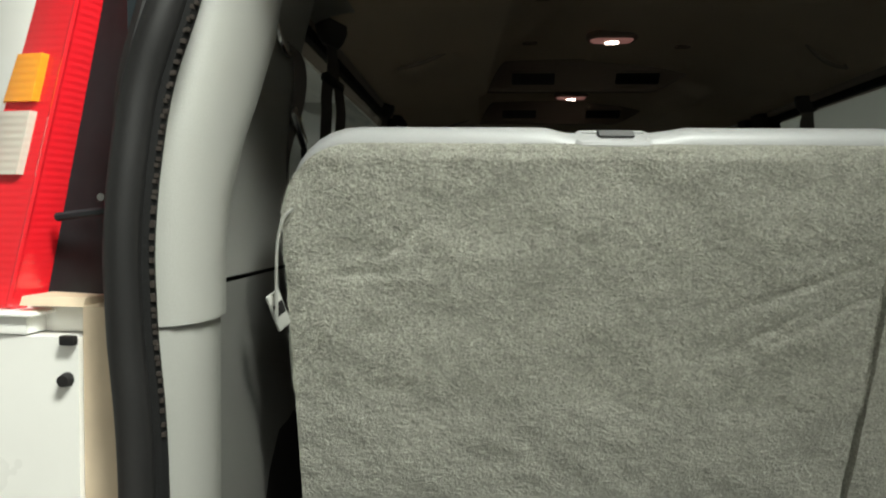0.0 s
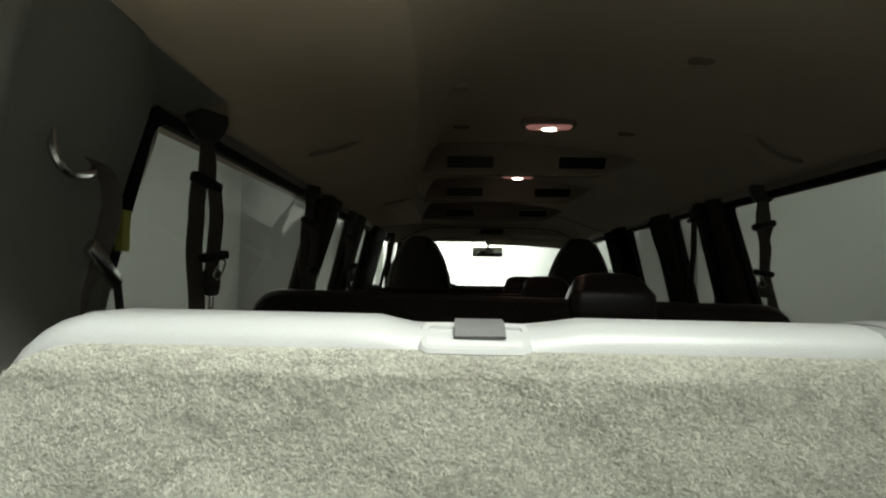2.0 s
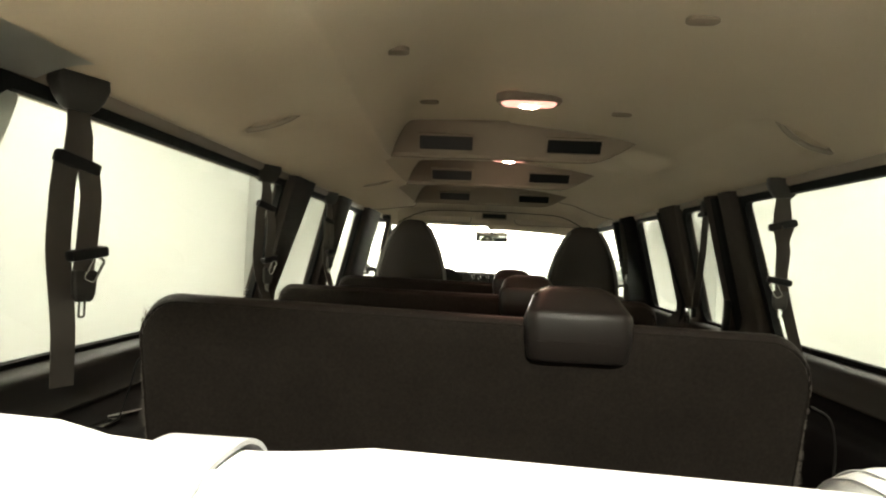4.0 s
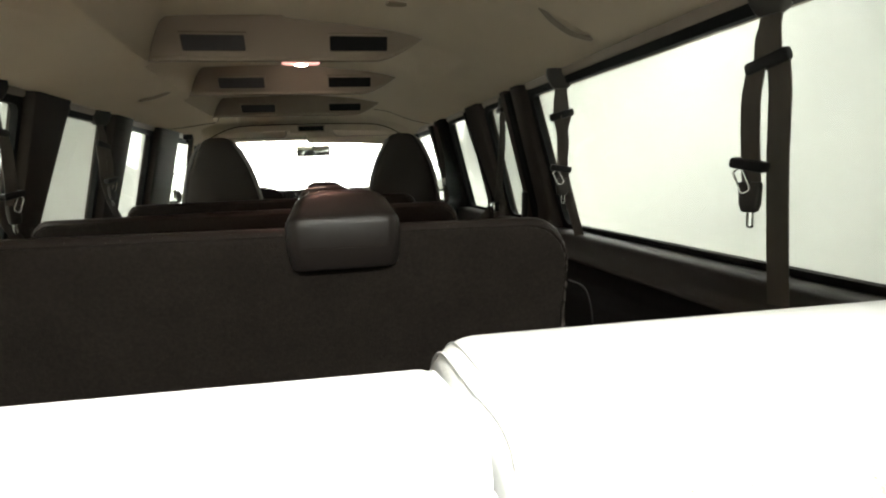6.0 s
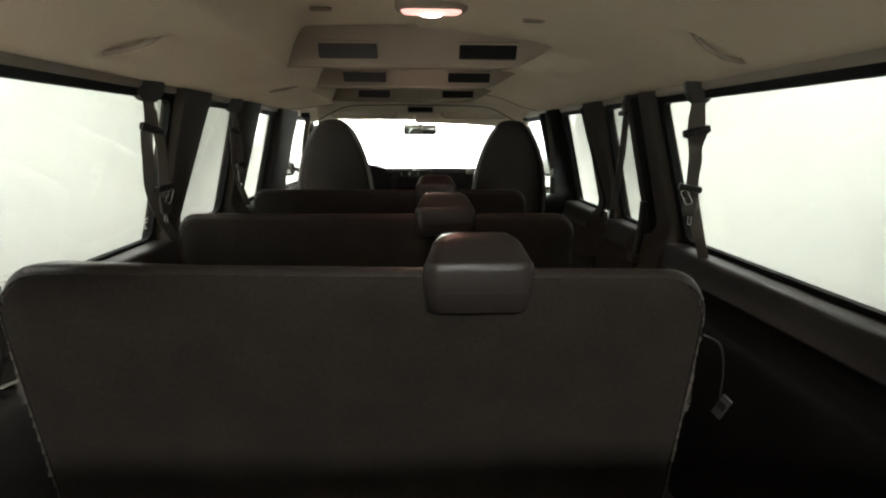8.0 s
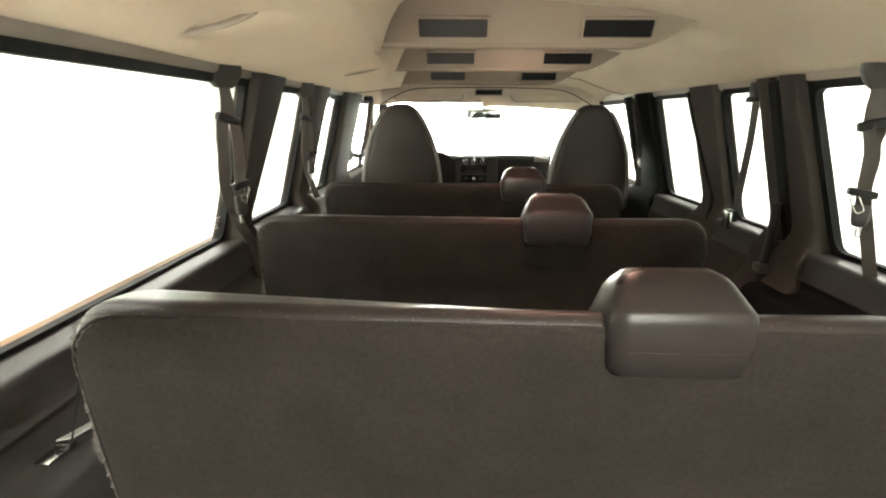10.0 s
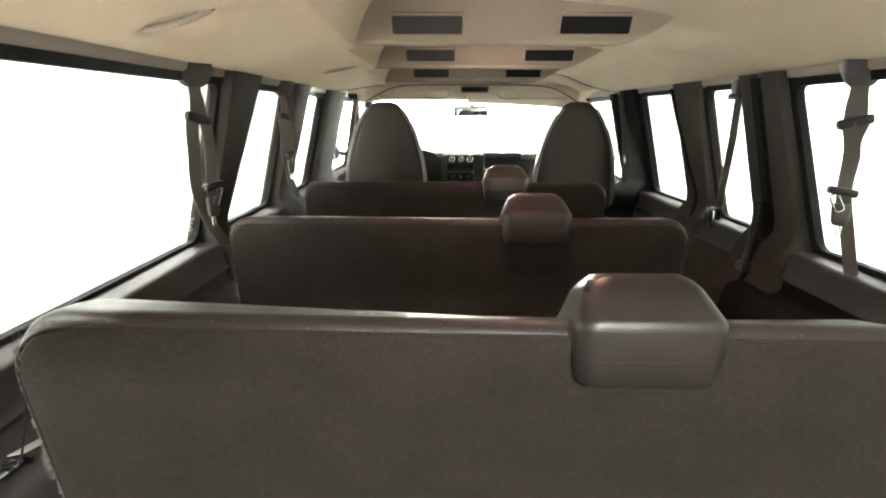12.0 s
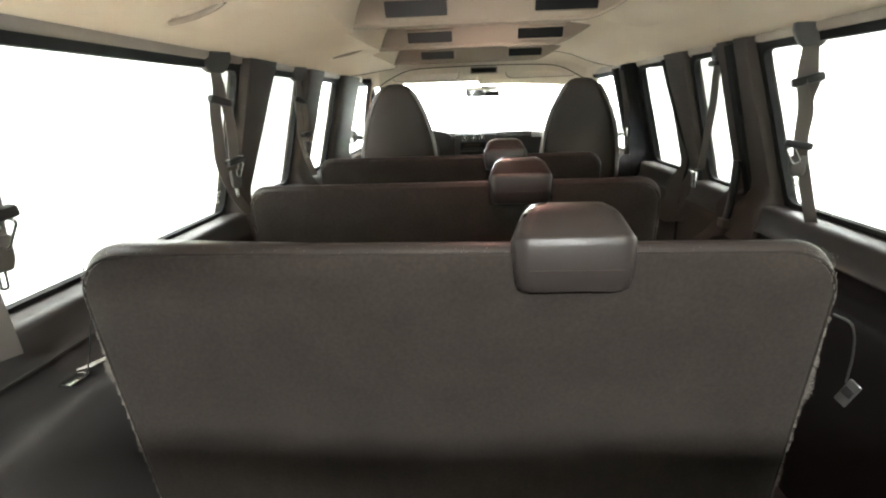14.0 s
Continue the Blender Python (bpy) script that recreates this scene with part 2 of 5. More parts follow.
# ---- building helpers ----
def part(name, bm, material, parent=None, label="", smooth=True):
    me = bpy.data.meshes.new(name)
    bmesh.ops.recalc_face_normals(bm, faces=bm.faces)
    bm.to_mesh(me)
    bm.free()
    me.materials.append(material)
    if smooth:
        me.shade_smooth()
        me.set_sharp_from_angle(angle=radians(42))
    ob = new(name, me)
    if parent:
        ob.parent = parent
    return tagged(ob, label)


def thing(name, label, category, group="", kind="", at=(0, 0, 0)):
    ob = new(name)
    ob.location = at
    ob.empty_display_size = 0.05
    return tagged(ob, label, category, group, kind)


def rbox(x0, x1, y0, y1, z0, z1, r=0.01, seg=2, bm=None):
    """A box with rounded edges."""
    own = bmesh.new()
    bmesh.ops.create_cube(own, size=1, matrix=Matrix.Translation(((x0 + x1) / 2, (y0 + y1) / 2, (z0 + z1) / 2)) @ Matrix.Diagonal((x1 - x0, y1 - y0, z1 - z0, 1)))
    if r:
        bmesh.ops.bevel(own, geom=own.edges[:], offset=r, segments=seg, profile=0.5, affect="EDGES")
    if bm is None:
        return own
    me = bpy.data.meshes.new("tmp"); own.to_mesh(me); own.free(); bm.from_mesh(me); bpy.data.meshes.remove(me)
    return bm


def loft(rings, closed=True, caps=True, bm=None):
    """Skin over rings of equally many points."""
    bm = bm or bmesh.new()
    vs = [[bm.verts.new(p) for p in ring] for ring in rings]
    m = len(rings[0])
    for a, b in zip(vs, vs[1:]):
        for i in range(m if closed else m - 1):
            j = (i + 1) % m
            bm.faces.new((a[i], a[j], b[j], b[i]))
    if caps and closed:
        bm.faces.new(vs[0][::-1]); bm.faces.new(vs[-1])
    return bm


def rounded(w, h, r, n=5):
    """Outline of a rounded rectangle, w by h, about the origin; r one radius or four (from the lower left, counter-clockwise)."""
    rs = r if isinstance(r, (tuple, list)) else (r,) * 4
    out = []
    for (sx, sy, a0), q in zip(((-1, -1, 180), (1, -1, 270), (1, 1, 0), (-1, 1, 90)), rs):
        cx, cy = sx * (w / 2 - q), sy * (h / 2 - q)
        for i in range(n + 1):
            a = radians(a0 + 90 * i / n)
            out.append((cx + q * math.cos(a), cy + q * math.sin(a)))
    return out


def tube(points, r, n=8, bm=None):
    """A round bar along a line of points."""
    pts = [Vector(p) for p in points]
    rings, a = [], None
    for i, p in enumerate(pts):
        d = (pts[min(i + 1, len(pts) - 1)] - pts[max(i - 1, 0)]).normalized()
        if a is None:
            a = d.cross(Vector((0.13, 0.21, 0.97)) if abs(d.z) < 0.9 else Vector((1, 0, 0)))
        a = (a - d * a.dot(d)).normalized()
        b = d.cross(a)
        rings.append([p + r * (math.cos(t) * a + math.sin(t) * b) for t in (2 * math.pi * k / n for k in range(n))])
    return loft(rings, bm=bm)


def ribbon(points, width, across, thick=0.0022, bm=None):
    """A flat strap along points; across: the direction of its width."""
    pts = [Vector(p) for p in points]
    ax = Vector(across).normalized()
    rings = []
    for i, p in enumerate(pts):
        d = (pts[min(i + 1, len(pts) - 1)] - pts[max(i - 1, 0)]).normalized()
        nrm = d.cross(ax).normalized()
        w, h = ax * width / 2, nrm * thick / 2
        rings.append([p - w - h, p + w - h, p + w + h, p - w + h])
    return loft(rings, bm=bm)


def smooth_line(points, n=6):
    """Catmull-Rom line through points."""
    p = [Vector(q) for q in points]
    p = [2 * p[0] - p[1]] + p + [2 * p[-1] - p[-2]]
    out = []
    for i in range(1, len(p) - 2):
        for k in range(n):
            t = k / n
            out.append(0.5 * ((2 * p[i]) + (-p[i - 1] + p[i + 1]) * t + (2 * p[i - 1] - 5 * p[i] + 4 * p[i + 1] - p[i + 2]) * t * t + (-p[i - 1] + 3 * p[i] - 3 * p[i + 1] + p[i + 2]) * t ** 3))
    return out + [p[-2]]


def step(a, b, v):
    t = min(1.0, max(0.0, (v - a) / (b - a)))
    return t * t * (3 - 2 * t)


def sheet(xs, ys, f, bm=None):
    """A surface f(u, v) over two lists of values."""
    bm = bm or bmesh.new()
    vs = [[bm.verts.new(f(u, v)) for u in xs] for v in ys]
    for a, b in zip(vs, vs[1:]):
        for i in range(len(xs) - 1):
            bm.faces.new((a[i], a[i + 1], b[i + 1], b[i]))
    return bm


def span(a, b, n):
    return [a + (b - a) * i / n for i in range(n + 1)]


FLOOR_Z = 0.70


def wall_x(z):
    """Half width of the glass line at a height: the sides lean in towards the roof."""
    return 0.97 - (z - 1.385) * 0.235


# ---- garage room ----
x0, x1, y0, y1, top = ROOM
part("ground", rbox(x0, x1, y0, y1, -0.1, 0, 0), ROOM_FLOOR, smooth=False)
tagged(bpy.data.objects["ground"], "grey painted concrete floor of the garage", "floor", kind="structure")
for nm, box in (("wall_west", (x0 - 0.15, x0, y0, y1, 0, top)), ("wall_east", (x1, x1 + 0.15, y0, y1, 0, top)),
                ("wall_south", (x0, x1, y0 - 0.15, y0, 0, top)), ("wall_north", (x0, x1, y1, y1 + 0.15, 0, top))):
    tagged(part(nm, rbox(*box, 0), ROOM_WALL, smooth=False), "plain white painted garage wall", "wall", kind="structure")
tagged(part("room_ceiling", rbox(x0, x1, y0, y1, top, top + 0.1, 0), ROOM_WALL, smooth=False), "white painted garage ceiling", "ceiling", kind="structure")
deck = thing("plank_strip", "strip of brown wooden floor boards along the garage wall", "floor boards", kind="structure")
for k in range(8):
    part("plank", rbox(x0 + 0.01 + 0.19 * k, x0 + 0.194 + 0.19 * k, y0 + 0.02, y1 - 0.02, 0.002, 0.022, 0.004), BOARD, deck)
# Battens for the added lamps, out of view.
tube_light = thing("tube_light", "unseen white batten with a bright tube, added on the garage ceiling", "ceiling light", "garage tube lights", at=(-2.3, 1.5, top))
part("batten", rbox(-0.17, 0.17, -0.66, 0.66, -0.05, -0.004, 0.01), WHITE_PAINT, tube_light)
for sx in (-0.08, 0.08):
    part("tube", tube([(sx, -0.6, -0.075), (sx, 0.6, -0.075)], 0.016), TUBE, tube_light, "glowing glass tube")
for lx, ly in ((2.3, 1.5), (-2.3, 5.2), (2.3, 5.2), (0.0, 8.5)):
    copy_thing(tube_light, pose(lx, ly, top))

copy_thing(tube_light, pose(0.1, -0.42, top, 0, 0, 90))
copy_thing(tube_light, pose(0.3, -2.6, top, 0, 0, 90))

# ---- van floor ----
tagged(part("floor", rbox(-0.93, 0.93, 0.5, 5.9, FLOOR_Z - 0.06, FLOOR_Z, 0), FLOOR_MAT, smooth=False), "dark ribbed rubber floor of the van", "floor", kind="structure")

# ---- headliner ----
CHANNEL = [(0.45, 2.068), (2.5, 2.066), (3.2, 2.058), (4.1, 2.056), (4.30, 2.06), (4.70, 2.05), (4.88, 1.995), (4.97, 1.94), (5.05, 1.90), (5.24, 1.885)]
# moulded sides as (distance from the middle, height): the left one ends in a step, the right one runs up evenly
LEFT_SIDE = [(0.0, 1.951), (0.43, 1.952), (0.50, 1.949), (0.60, 1.938), (0.72, 1.920), (0.80, 1.914), (0.88, 1.912)]
RIGHT_SIDE = [(0.0, 2.062), (0.30, 2.036), (0.44, 2.014), (0.54, 1.995), (0.62, 1.962), (0.70, 1.934), (0.78, 1.917), (0.88, 1.910)]
FRONT_EDGE = 4.31
# scooped grab handle recesses: middle, direction of the edge, half length, sense
SCOOPS = ((-0.63, 1.868, -0.85, 0.53, 0.135, 0.042), (0.69, 1.885, 0.91, 0.42, 0.125, 0.042), (-0.58, 3.075, -0.72, 0.69, 0.15, 0.032))


def along(line, v):
    """Even blend along a list of (place, value)."""
    for (a, p), (c, q) in zip(line, line[1:]):
        if v <= c:
            return p + (q - p) * max(0.0, v - a) / (c - a)
    return line[-1][1]


def channel_z(y):
    return along(CHANNEL, y)


def wall_of_channel(y):
    """Where the step on the left stands: it moves outwards after each duct."""
    return 0.330 + 0.066 * step(1.1, 2.40, y) + 0.034 * step(2.42, 2.50, y) + 0.06 * step(3.12, 3.30, y) + 0.03 * step(4.02, 4.2, y)


def scoop(x, y):
    """Depth of the grab handle recesses: a sharp rear edge, running out forwards."""
    z = 0.0
    for cx, cy, dx, dy, half, deep in SCOOPS:
        px, py = x - cx, y - cy
        if abs(px) > 0.4 or abs(py) > 0.4:
            continue
        a = px * dx + py * dy
        n = px * (dy if cx < 0 else -dy) + py * (-dx if cx < 0 else dx)
        n -= 0.30 * a * a / half
        z += deep * (1 - step(0.55 * half, half, abs(a))) * step(-0.006, 0.008, n) * (1 - step(0.0, 0.12, n))
    return z


def ceiling_z(x, y):
    """Low sides and a raised channel down the middle, with a higher lining over the front seats."""
    a = abs(x)
    c = channel_z(y) - 0.06 * x * x + 0.002 * math.sin(3.1 * y)
    if x < 0:
        t = min(1.0, max(0.0, (wall_of_channel(y) - a) / (0.075 + 0.24 * (1 - step(1.3, 2.40, y)))))
        s = along(LEFT_SIDE, a)
        s = s + max(0.0, c - s) * (1 - (1 - t) ** 1.8)
    else:
        s = min(along(RIGHT_SIDE, a), c)
        near = math.exp(-((x - 0.475) / 0.085) ** 4)
        s -= 0.046 * near * step(2.45, 2.54, y) * (1 - step(2.62, 3.0, y))
    s += scoop(x, y) - 0.06 * step(4.75, 5.2, y)
    front = c - max(0.0, c - 1.90) * step(0.60, 0.84, a) ** 1.2
    return s + (max(front, s + 0.012) - s) * step(FRONT_EDGE, FRONT_EDGE + 0.03, y) * (1 - step(4.9, 5.2, y) * 0.5)


ys = sorted(set([round(v, 3) for v in span(0.45, 5.24, 330)] + [c[0] for c in CHANNEL] + [FRONT_EDGE + 0.01 * k for k in range(5)]))
xs = sorted(set([round(v, 4) for v in span(-0.875, 0.875, 150)] + [round(v, 4) for v in span(-0.53, -0.29, 36)]))
bm = sheet(xs, ys, lambda u, v: (u, v, ceiling_z(u, v)))
bmesh.ops.solidify(bm, geom=bm.faces[:], thickness=-0.02)
ceiling = part("ceiling", bm, HEADLINER)
tagged(ceiling, "beige cloth headliner with a stepped air duct channel", "headliner", kind="structure")
for side in (-1, 1):
    seam = [(side * x, FRONT_EDGE - 0.004, ceiling_z(side * x, FRONT_EDGE - 0.004) - 0.001) for x in span(0.44 if side > 0 else 0.46, 0.80, 24)]
    part("headliner_seam", tube(seam, 0.0028, 6), PIPING, ceiling, "thin brown seam along the front edge of the side lining")


def cross_duct(yy, drop, xl, xr):
    """An air duct across the channel: sloping rear panel, a rolled lip along its lower edge, swept up at its right end."""
    d = thing("cross_duct", "beige moulded air duct across the headliner channel", "air duct", "cross ducts", kind="structure")
    prof = ((-0.030, 2.075), (-0.012, 2.046), (0.0, 2.036), (0.046, 1.9665), (0.0445, 1.9615), (0.046, 1.957), (0.051, 1.9545), (0.066, 1.9545), (0.074, 1.959), (0.10, 2.02), (0.13, 2.075))
    rings = []
    for k in range(61):
        x = xl + (xr - xl) * k / 60
        q = min(1.0, max(0.0, (x - xr + 0.17) / 0.17))
        lift = 0.070 * q * q * (1.4 - 0.4 * q)
        s = 1 - lift / 0.085
        rings.append([(x, yy + py * (0.45 + 0.55 * s), 2.042 + drop + (pz - 2.042) * (s if pz < 2.042 else 1)) for py, pz in prof])
    part("duct_panel", loft(rings), DUCT, d)
    return d


for duct in ((2.345, 0.0, -0.400, 0.42), (3.065, -0.004, -0.434, 0.43), (3.955, -0.007, -0.50, 0.45)):
    cross_duct(*duct)
roof = sheet(span(-0.93, 0.93, 12), span(0.42, 5.3, 8), lambda u, v: (u, v, 2.17 - 0.09 * (abs(u) / 0.93) ** 3 - 0.16 * step(4.7, 5.3, v)))
bmesh.ops.solidify(roof, geom=roof.faces[:], thickness=0.004)
tagged(part("roof", roof, WHITE_PAINT), "white painted steel van roof", "roof", kind="structure")


# ---- body sides ----
def side_loft(side, profile, y0, y1, n=1):
    """A trim moulding along the van, from its outline of (distance from the middle, height)."""
    return loft([[(side * x, y, z) for x, z in profile] for y in span(y0, y1, n)])


def pillar(side, ya, yb, depth, parent, z0=1.20, z1=1.91, material=None, slant=0.0, tip=0.0):
    """A rounded trim pillar that leans in with the side."""
    rings = []
    for z in span(z0, z1, 20):
        xo, xi = wall_x(z) + 0.03, wall_x(z) - depth
        xi += (0.855 - xi) * (1 - step(1.33, 1.44, z)) - 0.075 * (1 - step(1.20, 1.26, z))
        flare = 0.045 * (1 - step(1.30, 1.43, z)) + 0.012 * step(z1 - 0.08, z1, z)
        a, b = ya - 0.4 * flare + tip * (max(z, 1.38) - 1.38), yb + 0.3 * flare + slant * (max(z, 1.38) - 1.64)
        r = min(0.028, depth * 0.45)
        rings.append([(side * x, y, z) for x, y in ((xo, a), (xi + r, a), (xi + 0.3 * r, a + 0.3 * r), (xi, a + r), (xi, b - r), (xi + 0.3 * r, b - 0.3 * r), (xi + r, b), (xo, b))])
    return part("pillar", loft(rings), material or TRIM, parent)


def window(name, side, ya, yb, z0=1.380, z1=1.880, radius=0.05, label="", slant=0.0, rim=1.0):
    """A fixed side window: black rubber frame and a pane."""
    w = thing(name, label or "fixed side window with a black rubber frame", "window", kind="structure")
    yc, zc, wd, ht = (ya + yb) / 2, (z0 + z1) / 2, yb - ya, z1 - z0

    def place(u, v, off):
        z = zc + v
        return (side * (wall_x(z) + off), yc + u + slant * v, z)
    outer, inner = rounded(wd + 0.05 * rim, ht + 0.05 * rim, radius + 0.02 * rim), rounded(wd - 0.026 * rim, ht - 0.026 * rim, radius)
    rings = [[place(u, v, o) for u, v in ring] for ring, o in ((outer, 0.012), (outer, -0.014), (inner, -0.010), (inner, 0.012))]
    bm = loft(rings + [rings[0]], caps=False)
    part("window_frame", bm, RUBBER, w)
    bm = bmesh.new()
    bm.faces.new([bm.verts.new(place(u, v, 0.002)) for u, v in rounded(wd + 0.01, ht + 0.01, radius)])
    pane = part("pane", bm, GLASS, w, "clear slightly green glass", smooth=False)
    pane.visible_shadow = False
    return w


SILL = ((1.0, 1.378), (0.945, 1.377), (0.906, 1.379), (0.894, 1.377), (0.887, 1.371), (0.884, 1.362), (0.880, 1.335), (0.874, 1.312), (0.868, 1.304), (0.864, 1.301), (0.864, 1.297), (1.0, 1.297))
LOWER = ((0.978, 1.296), (0.875, 1.296), (0.873, 1.270), (0.864, 1.255), (0.846, 1.248), (0.80, 1.243), (0.778, 1.225), (0.765, 1.17), (0.755, 0.70), (0.978, 0.70))
DOOR_FACE = ((0.978, 1.296), (0.872, 1.296), (0.864, 1.288), (0.858, 1.265), (0.852, 1.18), (0.846, 1.0), (0.842, 0.70), (0.978, 0.70))
RAIL = ((0.93, 1.882), (0.858, 1.880), (0.842, 1.886), (0.832, 1.897), (0.828, 1.925), (0.835, 1.975), (0.93, 1.975))
for side, nm in ((-1, "wall_left"), (1, "wall_right")):
    w = thing(nm, "grey plastic trimmed side of the van with deep pillars", "van side", kind="structure")
    part("upper_rail", side_loft(side, RAIL, 0.75, 4.95, 12), RAIL_TRIM, w, "beige brown plastic rail")
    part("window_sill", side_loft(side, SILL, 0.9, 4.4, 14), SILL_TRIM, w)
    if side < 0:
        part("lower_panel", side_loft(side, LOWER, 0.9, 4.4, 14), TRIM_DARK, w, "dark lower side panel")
    else:
        part("lower_panel", side_loft(side, LOWER, 0.9, 2.70, 8), TRIM_SHADED, w, "lower side panel with a ledge, shade put into its colour")
        for a, b in ((2.74, 3.205), (3.215, 4.40)):
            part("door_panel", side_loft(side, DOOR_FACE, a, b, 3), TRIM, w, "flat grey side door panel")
    part("outer_skin", loft([[(side * x, y, z) for x, z in ((0.98, 0.45), (0.985, 1.0), (0.98, 1.375), (0.992, 1.375), (1.0, 1.0), (0.995, 0.45))] for y in (0.66, 5.95)]), WHITE_PAINT, w, "white painted steel")
    part("outer_rail", loft([[(side * x, y, z) for x, z in ((0.90, 1.90), (0.905, 2.08), (0.93, 2.09), (0.96, 1.90))] for y in (0.62, 5.2)]), WHITE_PAINT, w, "white painted steel")
    part("quarter_panel", rbox(min(side * 0.93, side * 0.985), max(side * 0.93, side * 0.985), 0.64, 1.32 if side < 0 else 1.13, 1.36, 1.92, 0.004), WHITE_PAINT, w, "white painted steel")
    if side < 0:
        for a, b, inn, tip in ((2.660, 2.855, 0.05, 0.28), (3.40, 3.625, 0.05, 0.12), (4.135, 4.60, 0.05, 0.0)):
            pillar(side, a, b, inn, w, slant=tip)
            # tube added for the lit edge of the reveal on the far side of the pillar
            if tip:
                lit = [(side * (wall_x(z) - inn + 0.016), b + 0.004 + 0.012 * step(1.83, 1.91, z) + tip * (z - 1.64), z) for z in span(1.40, 1.89, 12)]
                part("lit_reveal", tube(lit, 0.0065, 8), BELT_GUIDE, w, "rounded tube for the light on the pillar trim edge")
        w1 = window("window_1", side, 1.335, 2.655, z0=1.375, radius=0.035)
        for k, (ua, ub) in enumerate(((0.0, 0.030), (0.004, 0.026), (0.0, 0.018), (0.006, 0.030))):
            zz = 1.462 - 0.011 * k
            mk = part("glass_mark", rbox(side * wall_x(zz) + 0.0005, side * wall_x(zz) + 0.0012, 2.585 + ua, 2.585 + ub, zz - 0.003, zz + 0.003, 0), TRIM_BRIGHTENED, w1, "grey printed glass mark", smooth=False)
        window("window_2", side, 2.80, 3.388)
        window("window_3", side, 3.59, 4.12)
    else:
        for a, b, inn in ((2.558, 2.70, 0.05), (2.755, 2.84, 0.045), (3.172, 3.40, 0.045), (3.925, 4.25, 0.045)):
            pillar(side, a, b, inn, w, material=TRIM_SHADED if a > 3.9 else TRIM, tip=0.09 if a < 2.6 else 0.0, slant=-0.30 if a > 3.9 else 0.0)
        window("window_4", side, 1.15, 2.57, radius=0.035, slant=0.09)
        window("window_5", side, 2.80, 3.16, rim=0.6)
        window("window_6", side, 3.36, 3.912, rim=0.6)
        seam = [(wall_x(z) - 0.048, y, z) for y, z in ((3.395, 1.89), (3.365, 1.74), (3.315, 1.58), (3.275, 1.46))] + [(0.888, 3.25, 1.385), (0.868, 3.225, 1.33), (0.860, 3.215, 1.27), (0.852, 3.21, 1.16), (0.845, 3.21, 0.95)]
        part("door_gap_seal", tube(smooth_line(seam, 5), 0.0075, 8), RUBBER, w, "black rubber seal between the two side doors")
        for ys in (2.728, 4.30):
            part("door_gap_seal", tube([(wall_x(z) - 0.030, ys, z) for z in span(1.30, 1.90, 6)], 0.030, 8), RUBBER, w, "black rubber door seal")


# ---- rear corner trim and door opening ----
def d_trim(side):
    w = thing("rear_pillar_trim", "pale grey plastic rear corner pillar trim, scuffed", "pillar trim", "rear pillar trims", kind="structure")

    def column(z0, z1, grow, nm):
        rings = []
        for z in span(z0, z1, 10):
            lean = -0.034 * step(1.36, 1.71, z) - 0.040 * step(1.72, 1.98, z)
            pts = ((0.93, 0.67), (0.80, 0.63), (0.757, 0.553), (0.736, 0.554), (0.715, 0.566), (0.7025, 0.588), (0.6985, 0.62), (0.706, 0.66), (0.73, 0.70), (0.78, 0.73), (0.93, 0.77))
            rings.append([(side * (x + (lean if x < 0.9 else 0) + (grow if x < 0.9 else 0)), y + 0.10 * step(1.38, 1.75, z) * (0.4 if y < 0.6 else 1), z) for x, y in pts])
        return part(nm, loft(rings), TRIM_PALE, w)
    column(1.293, 1.99, 0.0, "upper_cover")
    column(0.70, 1.291, 0.007, "lower_cover")

    def face(u, v):
        # u: from the column to the window edge, v: height; a shallow hollow leaning in under the roof
        end = (1.305 if side < 0 else 1.13) + 0.135 * step(1.36, 1.90, v) - 0.10 * step(1.88, 1.97, v)
        y = 0.70 + (end - 0.70) * u
        x = 0.748 + 0.02 * u + 0.152 * step(0.5, 1.0, u) - 0.055 * step(1.66, 1.97, v) * (1 - 0.35 * u)
        return (side * x, y, v)
    bm = sheet(span(0, 1, 20), span(1.325, 1.985, 22), face)
    bmesh.ops.solidify(bm, geom=bm.faces[:], thickness=0.012)
    part("window_surround", bm, TRIM_BRIGHTENED, w, "grey plastic window surround")
    low = sheet(span(0.70, 1.28 if side < 0 else 1.12, 12), span(0.70, 1.318, 12), lambda u, v: (side * (0.75 + 0.012 * step(0.7, 1.0, u) + 0.085 * step(1.08, 1.28, u)), u, v))
    bmesh.ops.solidify(low, geom=low.faces[:], thickness=0.012)
    part("lower_side_panel", low, TRIM_PALE, w)
    # curved gusset under the headliner, running out to a point over the window
    rows = []
    for i in range(15):
        t = i / 14
        y = 0.56 + (1.385 - 0.56) * t
        xi = 0.690 + 0.030 * step(0, 0.6, t)
        xo = 0.72 + 0.03 * t + 0.07 * step(0.6, 0.9, t)
        rows.append([(side * (xi + (xo - xi) * k / 6), y, 1.934 - 0.022 * step(0.3, 0.8, t) - 0.10 * (k / 6) ** 2 * (1 - 0.75 * t)) for k in range(7)])
    bm = bmesh.new()
    vs = [[bm.verts.new(p) for p in row] for row in rows]
    for a, b in zip(vs, vs[1:]):
        for k in range(6):
            bm.faces.new((a[k], a[k + 1], b[k + 1], b[k]))
    bmesh.ops.solidify(bm, geom=bm.faces[:], thickness=0.01)
    part("gusset", bm, TRIM_BRIGHTENED, w, "grey plastic roof gusset")
    if side < 0:
        part("sticker", rbox(-0.788, -0.775, 1.13, 1.15, 1.60, 1.665, 0.001), STICKER, w, "small yellow label")
    return w


for side in (-1, 1):
    d_trim(side)

